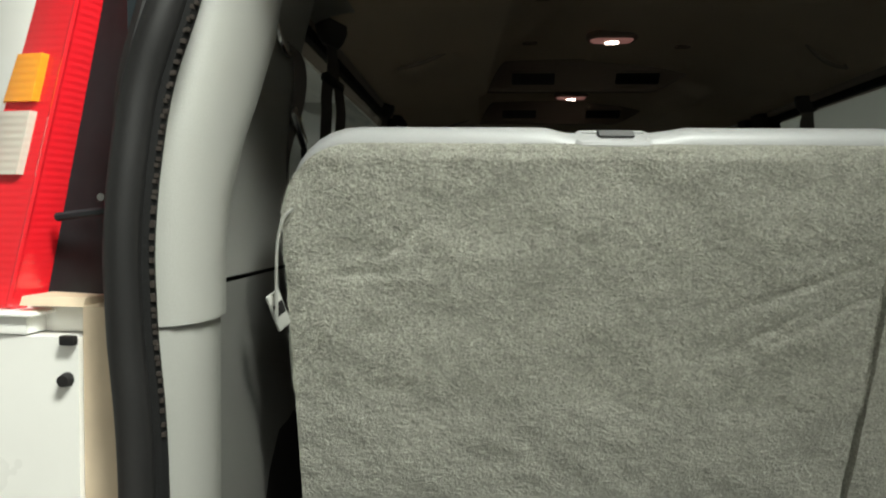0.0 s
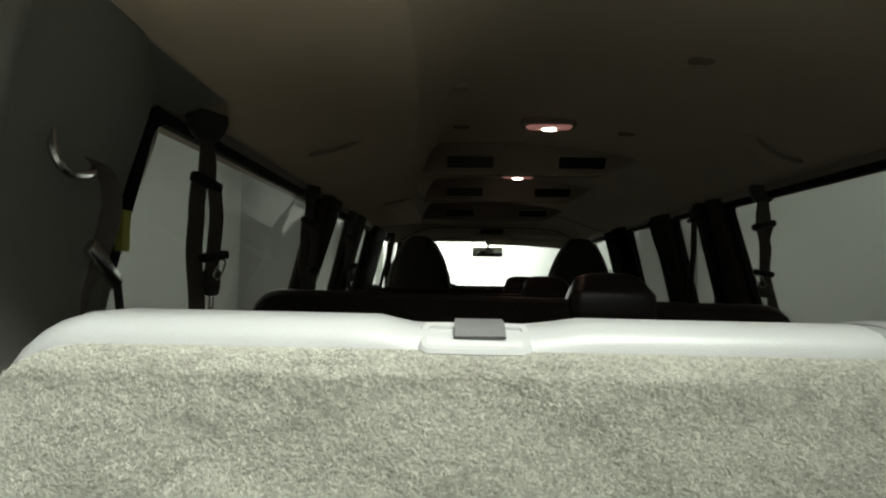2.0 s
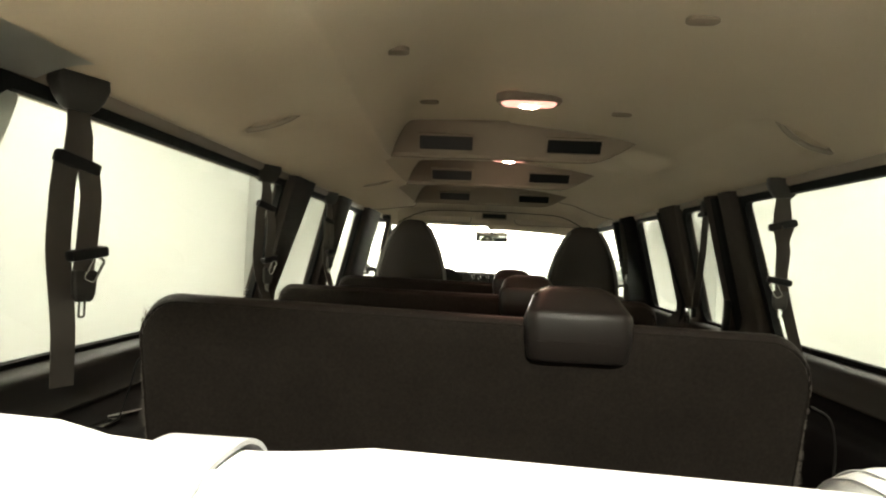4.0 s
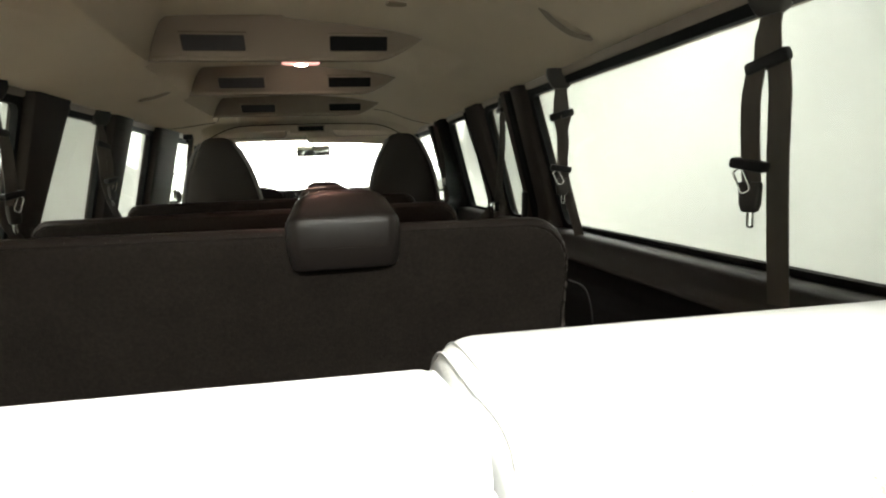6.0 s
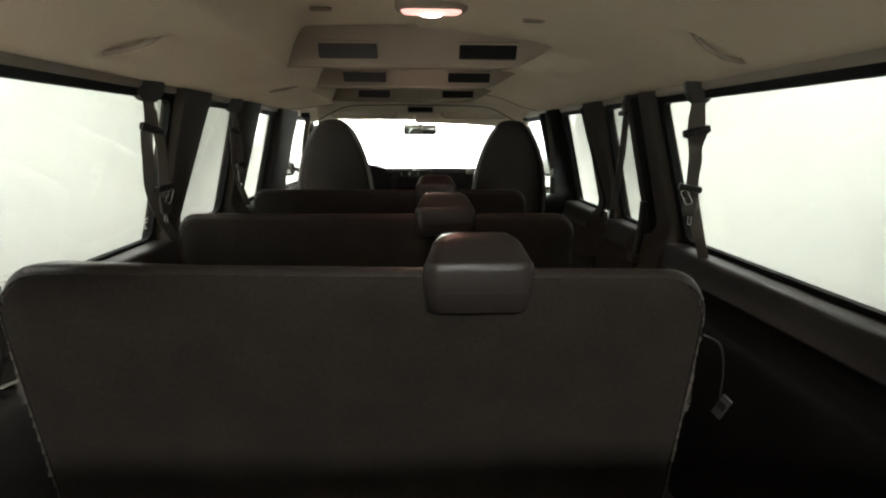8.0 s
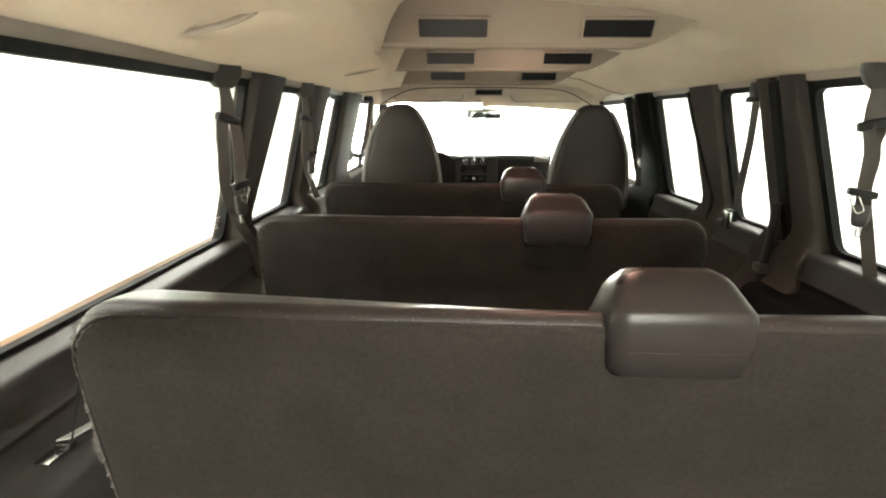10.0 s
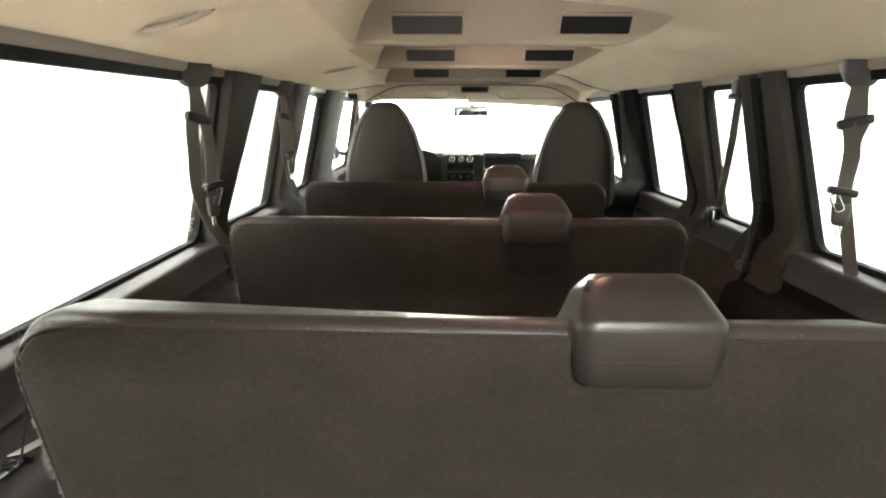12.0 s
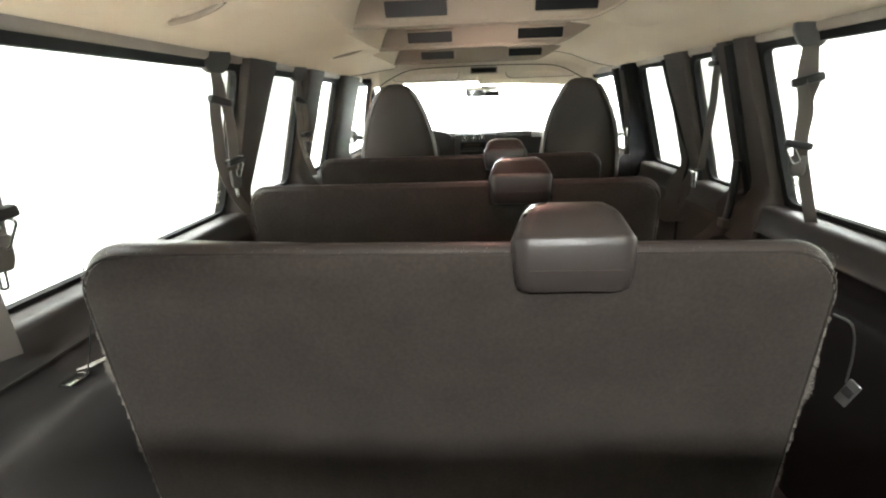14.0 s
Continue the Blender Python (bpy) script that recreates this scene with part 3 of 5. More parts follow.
# rubber seal round the rear door opening
seal_pts = [(-0.729, 0.52, 0.68), (-0.729, 0.52, 1.13), (-0.74, 0.52, 1.30), (-0.741, 0.52, 1.40), (-0.728, 0.525, 1.52), (-0.702, 0.53, 1.61), (-0.665, 0.55, 1.76), (-0.63, 0.56, 1.89), (-0.57, 0.57, 1.98), (-0.45, 0.575, 2.02), (0, 0.58, 2.04)]
line = smooth_line(seal_pts, 8)
line = line + [Vector((-p.x, p.y, p.z)) for p in line[-2::-1]]
seal = thing("door_seal", "black rubber door seal with a ribbed lip round the opening", "door seal", kind="structure")
part("bulb", tube(line, 0.017, 10), SEAL, seal)
part("lip", tube([p + Vector((0.016 if p.x < 0 else -0.016, 0.012, 0)) for p in line], 0.0085, 8), RUBBER, seal)
for name, off, deep, r in (("carrier", 0.013, 0.016, 0.012), ("flange", 0.023, 0.026, 0.010)):
    part(name, tube([p + Vector((math.copysign(off + 0.014 * step(1.42, 1.62, p.z), p.x) if abs(p.x) > 0.02 else 0, deep, 0)) for p in line], r, 8), SEAL, seal)
bm = bmesh.new()
for p in line[10:60:1]:
    for k in range(2):
        q = p + Vector((0.0245, 0.008, 0.010 * k))
        rbox(q.x - 0.0018, q.x + 0.0018, q.y - 0.0018, q.y + 0.0018, q.z - 0.002, q.z + 0.002, 0, bm=bm)
part("ribs", bm, TRIM, seal, "row of small pale seal ribs")

# body shell round the opening
jamb = thing("rear_jamb", "white and black painted steel jamb beside the rear opening", "door jamb", kind="structure")
for side in (-1, 1):
    prof = [(0.752, 0.546), (0.792, 0.580), (0.90, 0.600), (0.90, 0.64), (0.752, 0.62)]
    part("black_panel", loft([[(side * x, y, z) for x, y in prof] for z in (1.318, 1.62, 2.0)]), JAMB_BLACK, jamb, "glossy black painted jamb, dusty")
    part("tan_edge", loft([[(side * x, y, z) for x, y in ((0.745, 0.543), (0.803, 0.548), (0.803, 0.62), (0.745, 0.62))] for z in (0.7, 1.0, 1.314)]), TAN_PAINT, jamb, "tan stained steel edge")
    part("tan_flange", loft([[(side * x, y, z) for y, z in ((0.549, 1.313), (0.553, 1.322), (0.60, 1.322), (0.60, 1.313))] for x in (0.8035, 0.872)]), TAN_PAINT, jamb, "tan stained steel edge")
    part("white_panel", loft([[(side * x, y, z) for x, y in ((0.8045, 0.543), (0.95, 0.555), (0.95, 0.60), (0.8045, 0.60))] for z in (0.7, 1.0, 1.278, 1.282)]), WHITE_PAINT, jamb, "white painted steel")
    part("channel", loft([[(side * x, y, z) for x, y in ((0.8045, 0.572), (0.95, 0.577), (0.95, 0.60), (0.8045, 0.60))] for z in (1.283, 1.312)]), WHITE_PAINT, jamb, "recessed white painted channel under the lamp")
    part("lamp_shelf", rbox(min(side * 0.853, side * 0.955), max(side * 0.853, side * 0.955), 0.540, 0.60, 1.3025, 1.3065, 0.0015), WHITE_PAINT, jamb, "thin painted shelf under the tail lamp")
    part("lamp_box", rbox(min(side * 0.862, side * 0.955), max(side * 0.862, side * 0.955), 0.546, 0.574, 1.2835, 1.302, 0.002), WHITE_PAINT, jamb)
    bm = bmesh.new()
    bmesh.ops.create_cone(bm, cap_ends=True, segments=20, radius1=0.0075, radius2=0.006, depth=0.008, matrix=pose(side * 0.817, 0.540, 1.240, 90))
    part("plug", bm, BLACK, jamb, "black rubber plug")
    part("bracket", rbox(min(side * 0.804, side * 0.82), max(side * 0.804, side * 0.82), 0.535, 0.5425, 1.276, 1.286, 0.002), BLACK, jamb)
    bm = bmesh.new()
    bmesh.ops.create_cone(bm, cap_ends=True, segments=12, radius1=0.005, radius2=0.004, depth=0.01, matrix=pose(side * 0.776, 0.543, 1.424, 90))
    part("screw", bm, CHROME, jamb, "small brass screw head")
    part("ridge", tube([(side * 0.77, 0.550, 1.412), (side * 0.848, 0.574, 1.404)], 0.005), JAMB_BLACK, jamb)
part("header", loft([[(x, 0.54, 2.0), (x, 0.62, 2.0), (x, 0.62, 2.14), (x, 0.50, 2.14)] for x in (-0.95, 0.95)]), WHITE_PAINT, jamb, "white painted steel")
part("bumper_step", rbox(-0.98, 0.98, 0.36, 0.56, 0.42, 0.69, 0.03), DASH, jamb, "dark bumper step")


def tail_lamp(side):
    lamp = thing("tail_lamp", "tall tail lamp with red, amber and clear lenses", "tail lamp", "tail lamps")

    def inner(z):
        return 0.801 + (1.624 - z) * 0.2556

    def outer(z):
        return inner(z) + 0.070 + 0.10 * max(0.0, 1.62 - z)
    for nm, za, zb, m, lab, edge, proud in (("red_lens", 1.307, 1.86, RED, "red ribbed plastic lens", 0.0, 0.0), ("clear_lens", 1.447, 1.512, CLEAR, "clear reversing lens", 0.025, 0.004), ("amber_lens", 1.522, 1.570, AMBER, "amber turn signal lens", 0.026, 0.004)):
        rings = []
        for z in span(za, zb, 8):
            a = inner(z) + edge
            rings.append([(side * x, y - proud, z) for x, y in ((a, 0.60), (a + 0.003, 0.572), (a + 0.010, 0.562), (outer(z) - 0.010, 0.566), (outer(z) - 0.001, 0.575), (outer(z), 0.61))])
        part(nm, loft(rings), m, lamp, lab)
    part("lens_rim", tube([(side * (inner(z) + 0.012), 0.560, z) for z in span(1.31, 1.85, 6)], 0.003, 6), RED, lamp)
    corner = [[(side * x, y, z) for x, y in ((outer(z) - 0.002, 0.580), (max(outer(z) + 0.01, 0.965), 0.600), (0.992, 0.635), (0.992, 0.66), (outer(z) - 0.002, 0.66))] for z in span(1.303, 1.95, 4)]
    part("body_corner", loft(corner), WHITE_PAINT, jamb, "white painted steel corner beside the tail lamp")
    return lamp


for side in (-1, 1):
    tail_lamp(side)


# ---- bench seats ----
RECLINE = 0.22


def dense(outline, most=0.03):
    out = []
    for (xa, za), (xb, zb) in zip(outline, outline[1:] + outline[:1]):
        n = max(1, int(math.hypot(xb - xa, zb - za) / most))
        out += [(xa + (xb - xa) * i / n, za + (zb - za) * i / n) for i in range(n)]
    return out


def inset(outline, d, cz):
    """An outline drawn in by d towards its middle."""
    w, h = max(p[0] for p in outline), max(abs(p[1] - cz) for p in outline)
    return [(x * (1 - d / w), cz + (z - cz) * (1 - d / h)) for x, z in outline]


SEAT_PROFILE = ((0.004, 0.032), (0.007, 0.019), (0.013, 0.011), (0.022, 0.005), (0.034, 0.0015), (0.05, 0.0), (0.09, 0.0), (0.125, 0.008), (0.145, 0.03), (0.15, 0.06))
REAR_PROFILE = ((0.004, 0.032), (0.007, 0.019), (0.013, 0.011), (0.022, 0.005), (0.034, 0.0015), (0.045, 0.0), (0.070, 0.0003), (0.088, 0.0035), (0.105, 0.014), (0.117, 0.034), (0.122, 0.06))


def bench(name, label, width, top, vinyl, carpet, headrests, group, rest=1.0, carpet_drop=0.014, fuzzy=False, dip=None, bottom=0.90, radii=(0.085, 0.085), shear=(0, 0), profile=SEAT_PROFILE, skew=0.0, lean=0.0, shift=0.0, sag=(0.0, 0.0, 0.0)):
    """A bench facing forward; origin on the floor under the carpet at z 1.46. Heights are given in world terms."""
    b = thing(name, label, "bench seat", group, at=(0, 0, FLOOR_Z))
    ht = top - bottom
    cz = (top + bottom) / 2
    base = [(x, cz + z) for x, z in dense(rounded(width, ht, (0.05, 0.05, radii[1], radii[0]), 8))]

    def dipped(x, z):
        if dip and z > top - 0.03:
            z -= 0.008 * (1 - step(0.045, 0.09, abs(x - dip)))
        return z

    def place(x, y, z):
        # skew: the front runs out of square; lean: the left end of the top stands higher; sag: the worn front of the top
        ahead = step(0.03, 0.09, y) * (skew * x + shift)
        worn = along(((-width / 2 + 0.05, sag[0]), (0.0, sag[1]), (0.3, sag[1]), (width / 2 - 0.05, sag[2])), x) * step(0.025, 0.08, y) * step(1.38, 1.48, z)
        return (x, y + ahead + (1.46 - z) * RECLINE, z - worn - FLOOR_Z + lean * (0.5 - x / width) * step(1.2, top, z))

    def slid(x, y):
        # the joint between two halves runs askew over their top
        q = shear[0] if x < 0 else shear[1]
        return x + q * step(0.006, 0.05, y) * step(0.15, 0.27, abs(x))
    def drawn(d):
        # drawn in all round, but full at a joint with the other half
        out = []
        for (x, z), (u, v) in zip(base, inset(base, d, cz)):
            keep = shear[0] if x < 0 else shear[1]
            out.append((x + (u - x) * (0.12 if keep else 1.0), v))
        return out
    rings = [[place(slid(x, y), y, dipped(x, z)) for x, z in (drawn(d) if d else base)] for y, d in profile]
    part("backrest", loft(rings), vinyl, b, "smooth vinyl backrest cover")
    cb = [(x, z) for x, z in inset(base, 0.016, cz)]
    cb = [(x, min(z, top - carpet_drop)) for x, z in cb]
    if not fuzzy:
        rings = [[place(x, y, z) for x, z in inset(cb, d, cz)] for y, d in ((0.012, 0.0), (-0.001, 0.002), (-0.005, 0.010), (-0.005, 0.05))]
        part("back_carpet", loft(rings), carpet, b, "short pile carpet back panel")
    else:
        # brushed thick pile with dents, creases and loose fibres
        wd, z0, z1 = width / 2 - 0.0005, bottom + 0.006, top - carpet_drop
        rnd = random.Random(5)

        def pile(u, v):
            r = radii[0] if u < 0 else radii[1]
            lim = wd
            if v > z1 - r:
                lim = wd - r + math.sqrt(max(0.0, r * r - (v - (z1 - r)) ** 2))
            x = u * lim / wd
            e = min(1.0, max(0.0, (wd - abs(u)) / 0.0009)) * min(1.0, max(0.0, (z1 - v) / 0.02 + 0.0))
            n = noise.noise(Vector((x * 26, v * 32, 1.7 + width))) * 0.0022 + noise.noise(Vector((x * 130, v * 140, 4.2))) * 0.0012 + noise.noise(Vector((x * 9, v * 11, 9.2))) * 0.005
            crease = 0.0
            for cx, cv, sl, ln in ((0.30, 1.33, 0.45, 0.13), (0.34, 1.29, 0.55, 0.11), (0.27, 1.27, 0.6, 0.08), (-0.24, 1.37, 0.9, 0.05), (-0.27, 1.335, 0.1, 0.10)):
                a = x - cx + 0.02 * noise.noise(Vector((v * 30, cx, 2.0)))
                dd = abs((v - cv) - sl * a + 0.006 * noise.noise(Vector((x * 22, cv * 9, 5.0))))
                if abs(a) < ln:
                    crease += 0.004 * max(0.0, 1 - dd / 0.012) * (1 - abs(a) / ln)
            return x, -0.010 * e ** 0.5 + 0.005 * (1 - e) + n * e + crease, v
        zz = span(z0, z1, 200)
        bm = sheet(span(-wd, wd, int(280 * width)), zz, lambda u, v: place(*pile(u, v)))
        part("back_carpet", bm, carpet, b, "thick matted grey carpet back panel")
        verts, faces = [], []
        for i in range(int(110000 * width / 0.8)):
            u, v = rnd.uniform(-wd, wd), (rnd.uniform(z0 + 0.25, z1) if i % 12 else rnd.uniform(z1 - 0.014, z1))
            p = Vector(place(*pile(u, v)))
            clump = noise.noise(Vector((u * 14, v * 18, 3.3))) * 1.5
            a = -0.7 + clump + rnd.gauss(0.0, 0.8)
            ln = rnd.uniform(0.0016, 0.0046)
            d = Vector((math.cos(a), -rnd.uniform(0.25, 0.60), math.sin(a))) * ln
            s = Vector((-math.sin(a), 0.1, math.cos(a))) * rnd.uniform(0.00016, 0.00034)
            if z1 - v < 0.010:
                d = Vector((0.5 * d.x, -0.2 * ln, ln * rnd.uniform(0.1, 0.45)))
            k = len(verts)
            verts += [p - s, p + s, p + d]
            faces.append((k, k + 1, k + 2))
        me = bpy.data.meshes.new("carpet_pile")
        me.from_pydata(verts, [], faces)
        me.materials.append(FIBRE)
        ob = new("carpet_pile", me)
        ob.parent = b
        tagged(ob, "loose grey carpet fibres", kind="stuff")
    # welt along the edge of the carpet
    edge = [place(x * 1.004, 0.002, z) for x, z in cb if z > bottom + 0.05]
    low = min(range(len(edge)), key=lambda i: (edge[i][2], -edge[i][0]))
    edge = edge[low:] + edge[:low]
    keep = [p for p in edge]
    if not fuzzy:
        part("welt", tube(keep, 0.0026, 6), carpet, b, "frayed brown welt")
        rnd, verts, faces = random.Random(8), [], []
        for q in range(5200):
            p = Vector(keep[rnd.randrange(len(keep))]) + Vector((0, 0, rnd.uniform(-0.015, 0.015)))
            if abs(p.x) < width / 2 - 0.07 and q % 20:
                continue
            if abs(p.x) < width / 2 - 0.03:
                p.x += rnd.uniform(-0.015, 0.015)
            tuft = 0.4 + 1.3 * max(0.0, noise.noise(Vector((p.x * 3, 0, p.z * 16)))) * (1.1 if p.x > 0 else 0.8)
            d = Vector((math.copysign(rnd.uniform(0.0, 1.0), p.x) if abs(p.x) > width / 2 - 0.06 else rnd.uniform(-0.7, 0.7), rnd.uniform(-0.8, 0.1), rnd.uniform(-0.9, 0.7))).normalized() * 0.015 * tuft
            if p.z + FLOOR_Z > top - 0.13:
                d *= 0.35
            s = Vector((0.0, 0.0006, 0.0009))
            k = len(verts)
            verts += [p - s, p + s, p + d]
            faces.append((k, k + 1, k + 2))
        me = bpy.data.meshes.new("fray")
        me.from_pydata(verts, [], faces)
        me.materials.append(WEB)
        ob = new("fray", me)
        ob.parent = b
        tagged(ob, "frayed tan carpet threads along the edge", kind="stuff")
    # Unseen on the rear halves; dark there to cut the light it bounces.
    seat = rbox(-width / 2 + 0.01, width / 2 - 0.01, 0.20, 0.66, 1.00 - FLOOR_Z, 1.13 - FLOOR_Z, 0.045, 3)
    part("seat_cushion", seat, VINYL, b, "smooth dark vinyl seat cushion")
    part("seat_frame", rbox(-width / 2 + 0.04, width / 2 - 0.04, 0.16, 0.62, 0.955 - FLOOR_Z, 0.998 - FLOOR_Z, 0.008), BLACK, b)
    for lx in (-width / 2 + 0.15, width / 2 - 0.15):
        for ly in (0.20, 0.56):
            part("leg", rbox(lx - 0.025, lx + 0.025, ly - 0.02, ly + 0.02, 0.004, 0.955 - FLOOR_Z, 0.006), BLACK, b)
    for hx in headrests:
        rings = []
        for z, w, ya, yb, r in ((1.452, 0.176, -0.030, 0.04, 0.020), (1.456, 0.184, -0.036, 0.045, 0.024), (1.487, 0.197, -0.040, 0.07, 0.024), (1.490, 0.198, -0.0405, 0.09, 0.024), (1.528, 0.202, -0.039, 0.115, 0.024),
                                (1.540, 0.200, -0.0375, 0.12, 0.024), (1.545, 0.194, -0.0335, 0.12, 0.024), (1.549, 0.190, -0.0275, 0.12, 0.024), (1.573, 0.164, 0.004, 0.117, 0.024), (1.580, 0.146, 0.016, 0.108, 0.024), (1.584, 0.122, 0.034, 0.092, 0.024)):
            fall = -0.36 * step(1.462, 1.572, z)
            ring = []
            for x, y in rounded(w * rest, yb - ya, (r, r, 0.026, 0.026), 5):
                v = (y + (yb - ya) / 2) / (yb - ya)
                ring.append((hx + x * (1 + 0.05 * math.sin(math.pi * min(1.0, 1.1 * v))), (ya + yb) / 2 + y, z - FLOOR_Z + fall * (y + (yb - ya) / 2)))
            rings.append(ring)
        cover = part("headrest", loft(rings), HEADREST, b, "wedge shaped vinyl headrest with a stitched seam")
        cover.data.set_sharp_from_angle(angle=radians(75))
        part("headrest_seam", tube([(hx + x, -0.041, 1.490 - FLOOR_Z) for x in span(-0.078 * rest, 0.078 * rest, 8)], 0.0012, 6), VINYL, b)
    return b


BENCH_W = 1.272
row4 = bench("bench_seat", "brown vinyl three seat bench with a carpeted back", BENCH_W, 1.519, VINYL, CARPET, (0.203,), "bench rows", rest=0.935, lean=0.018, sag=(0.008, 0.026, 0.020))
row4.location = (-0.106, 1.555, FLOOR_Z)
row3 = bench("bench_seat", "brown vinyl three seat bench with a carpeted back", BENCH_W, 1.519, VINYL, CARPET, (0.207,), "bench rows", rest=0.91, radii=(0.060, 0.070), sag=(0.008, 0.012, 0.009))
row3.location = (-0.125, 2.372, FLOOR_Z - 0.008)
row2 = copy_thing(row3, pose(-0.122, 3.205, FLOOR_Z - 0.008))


def pull_tag(parent, x, y, z, side, cord, plastic, cord_plastic, look_of):
    part("pull_cord", tube(smooth_line(cord, 6), 0.0022, 6), cord_plastic, parent, "thin grey release cord")
    t = rbox(-0.012, 0.012, -0.003, 0.003, -0.028, 0.028, 0.0025)
    bmesh.ops.transform(t, matrix=pose(x, y, z, 0, -26 * side, 66 * side), verts=t.verts)
    tag = part("pull_tag", t, plastic, parent, look_of)
    t = rbox(-0.009, 0.009, -0.0042, -0.0032, -0.006, 0.012, 0.0004)
    bmesh.ops.transform(t, matrix=pose(x, y, z, 0, -26 * side, 66 * side), verts=t.verts)
    part("tag_slot", t, BLACK, tag)


pull_tag(row4, 0.725, 0.09, 1.206 - FLOOR_Z, -1, [(0.632, 0.02, 0.69), (0.672, 0.03, 0.665), (0.702, 0.06, 0.60), (0.715, 0.085, 0.53)], TAG_GREY, TRIM_DARK, "grey plastic pull tag")

rear_left = bench("rear_bench_section", "grey vinyl rear bench section with matted grey carpet back", 0.789, 1.5330, VINYL_PALE, CARPET_GREY, (), "rear bench halves", carpet_drop=0.026, fuzzy=True, dip=0.042, radii=(0.105, 0.012), shear=(0, -0.008), profile=REAR_PROFILE, skew=-0.065)
rear_left.location = (-0.279, 0.745, FLOOR_Z)
rear_right = bench("rear_bench_section", "grey vinyl rear bench section beside a seam", 0.592, 1.5345, VINYL_PALE, CARPET_GREY, (), "rear bench halves", carpet_drop=0.028, fuzzy=True, radii=(0.022, 0.105), shear=(-0.008, 0), profile=REAR_PROFILE, skew=-0.055, shift=-0.004)
rear_right.location = (0.4128, 0.745, FLOOR_Z)
pull_tag(rear_left, -0.400, 0.015, 1.281 - FLOOR_Z, 1, [(-0.374, -0.002, 1.420 - FLOOR_Z), (-0.386, -0.008, 1.405 - FLOOR_Z), (-0.394, -0.008, 1.36 - FLOOR_Z), (-0.395, -0.004, 1.268 - FLOOR_Z)], TAG, TRIM_PALE, "white plastic pull tag")
# release bezel in the top edge, with its strap
tilt = pose(0.042, 0.009, 1.5145 - FLOOR_Z, 33)
rings = []
for d, z in ((0.0, -0.004), (0.0, 0.002), (0.003, 0.005), (0.008, 0.005), (0.010, 0.002), (0.011, -0.006)):
    rings.append([tilt @ Vector((x, y, z)) for x, y in rounded(0.098 - 2 * d, 0.042 - 2 * d, max(0.003, 0.012 - d), 4)])
bezel = part("release_bezel", loft(rings, caps=False), VINYL_PALE, rear_left, "moulded pale plastic bezel")
part("bezel_floor", loft([[tilt @ Vector((x, y, z)) for x, y in rounded(0.076, 0.020, 0.004, 4)] for z in (-0.006, -0.0015)]), VINYL_PALE, bezel)


def over_top(x, top, lift, dip=0.0):
    """A line over the rounded top of a rear bench half, from the carpet to the front."""
    out = []
    for y, d in REAR_PROFILE[1:-1]:
        z = top - d - dip
        out.append((x, y + (1.46 - z) * RECLINE, z + lift - FLOOR_Z))
    return out


part("release_strap", ribbon(smooth_line(over_top(0.046, 1.5330, 0.0036, 0.008)[1:], 3), 0.044, (1, 0, 0), 0.003), STRAP, rear_left, "grey woven release strap")


# stitched seams that run over the top beside the joint of the two halves
def top_seam(parent, x, top, skew, shift, slide, r, drop, label):
    pts = []
    for y, d in REAR_PROFILE[1:-1]:
        z = top - d - drop
        ahead = step(0.03, 0.09, y) * (skew * x + shift)
        pts.append((x + slide * step(0.006, 0.05, y), y + ahead + (1.46 - z) * RECLINE, z - FLOOR_Z))
    part("stitched_seam", tube(smooth_line(pts, 4), r, 6), VINYL_PALE, parent, label)


for off, r in ((0.005, 0.0008), (0.011, 0.0006)):
    top_seam(rear_right, -0.296 + off, 1.5345, -0.055, -0.004, -0.008, r, 0.022 - math.sqrt(0.022 ** 2 - (0.022 - off) ** 2), "stitched seam of the pale vinyl cover")
top_seam(rear_left, 0.3945 - 0.006, 1.5330, -0.065, 0.0, -0.008, 0.0009, 0.0016, "stitched seam of the pale vinyl cover")


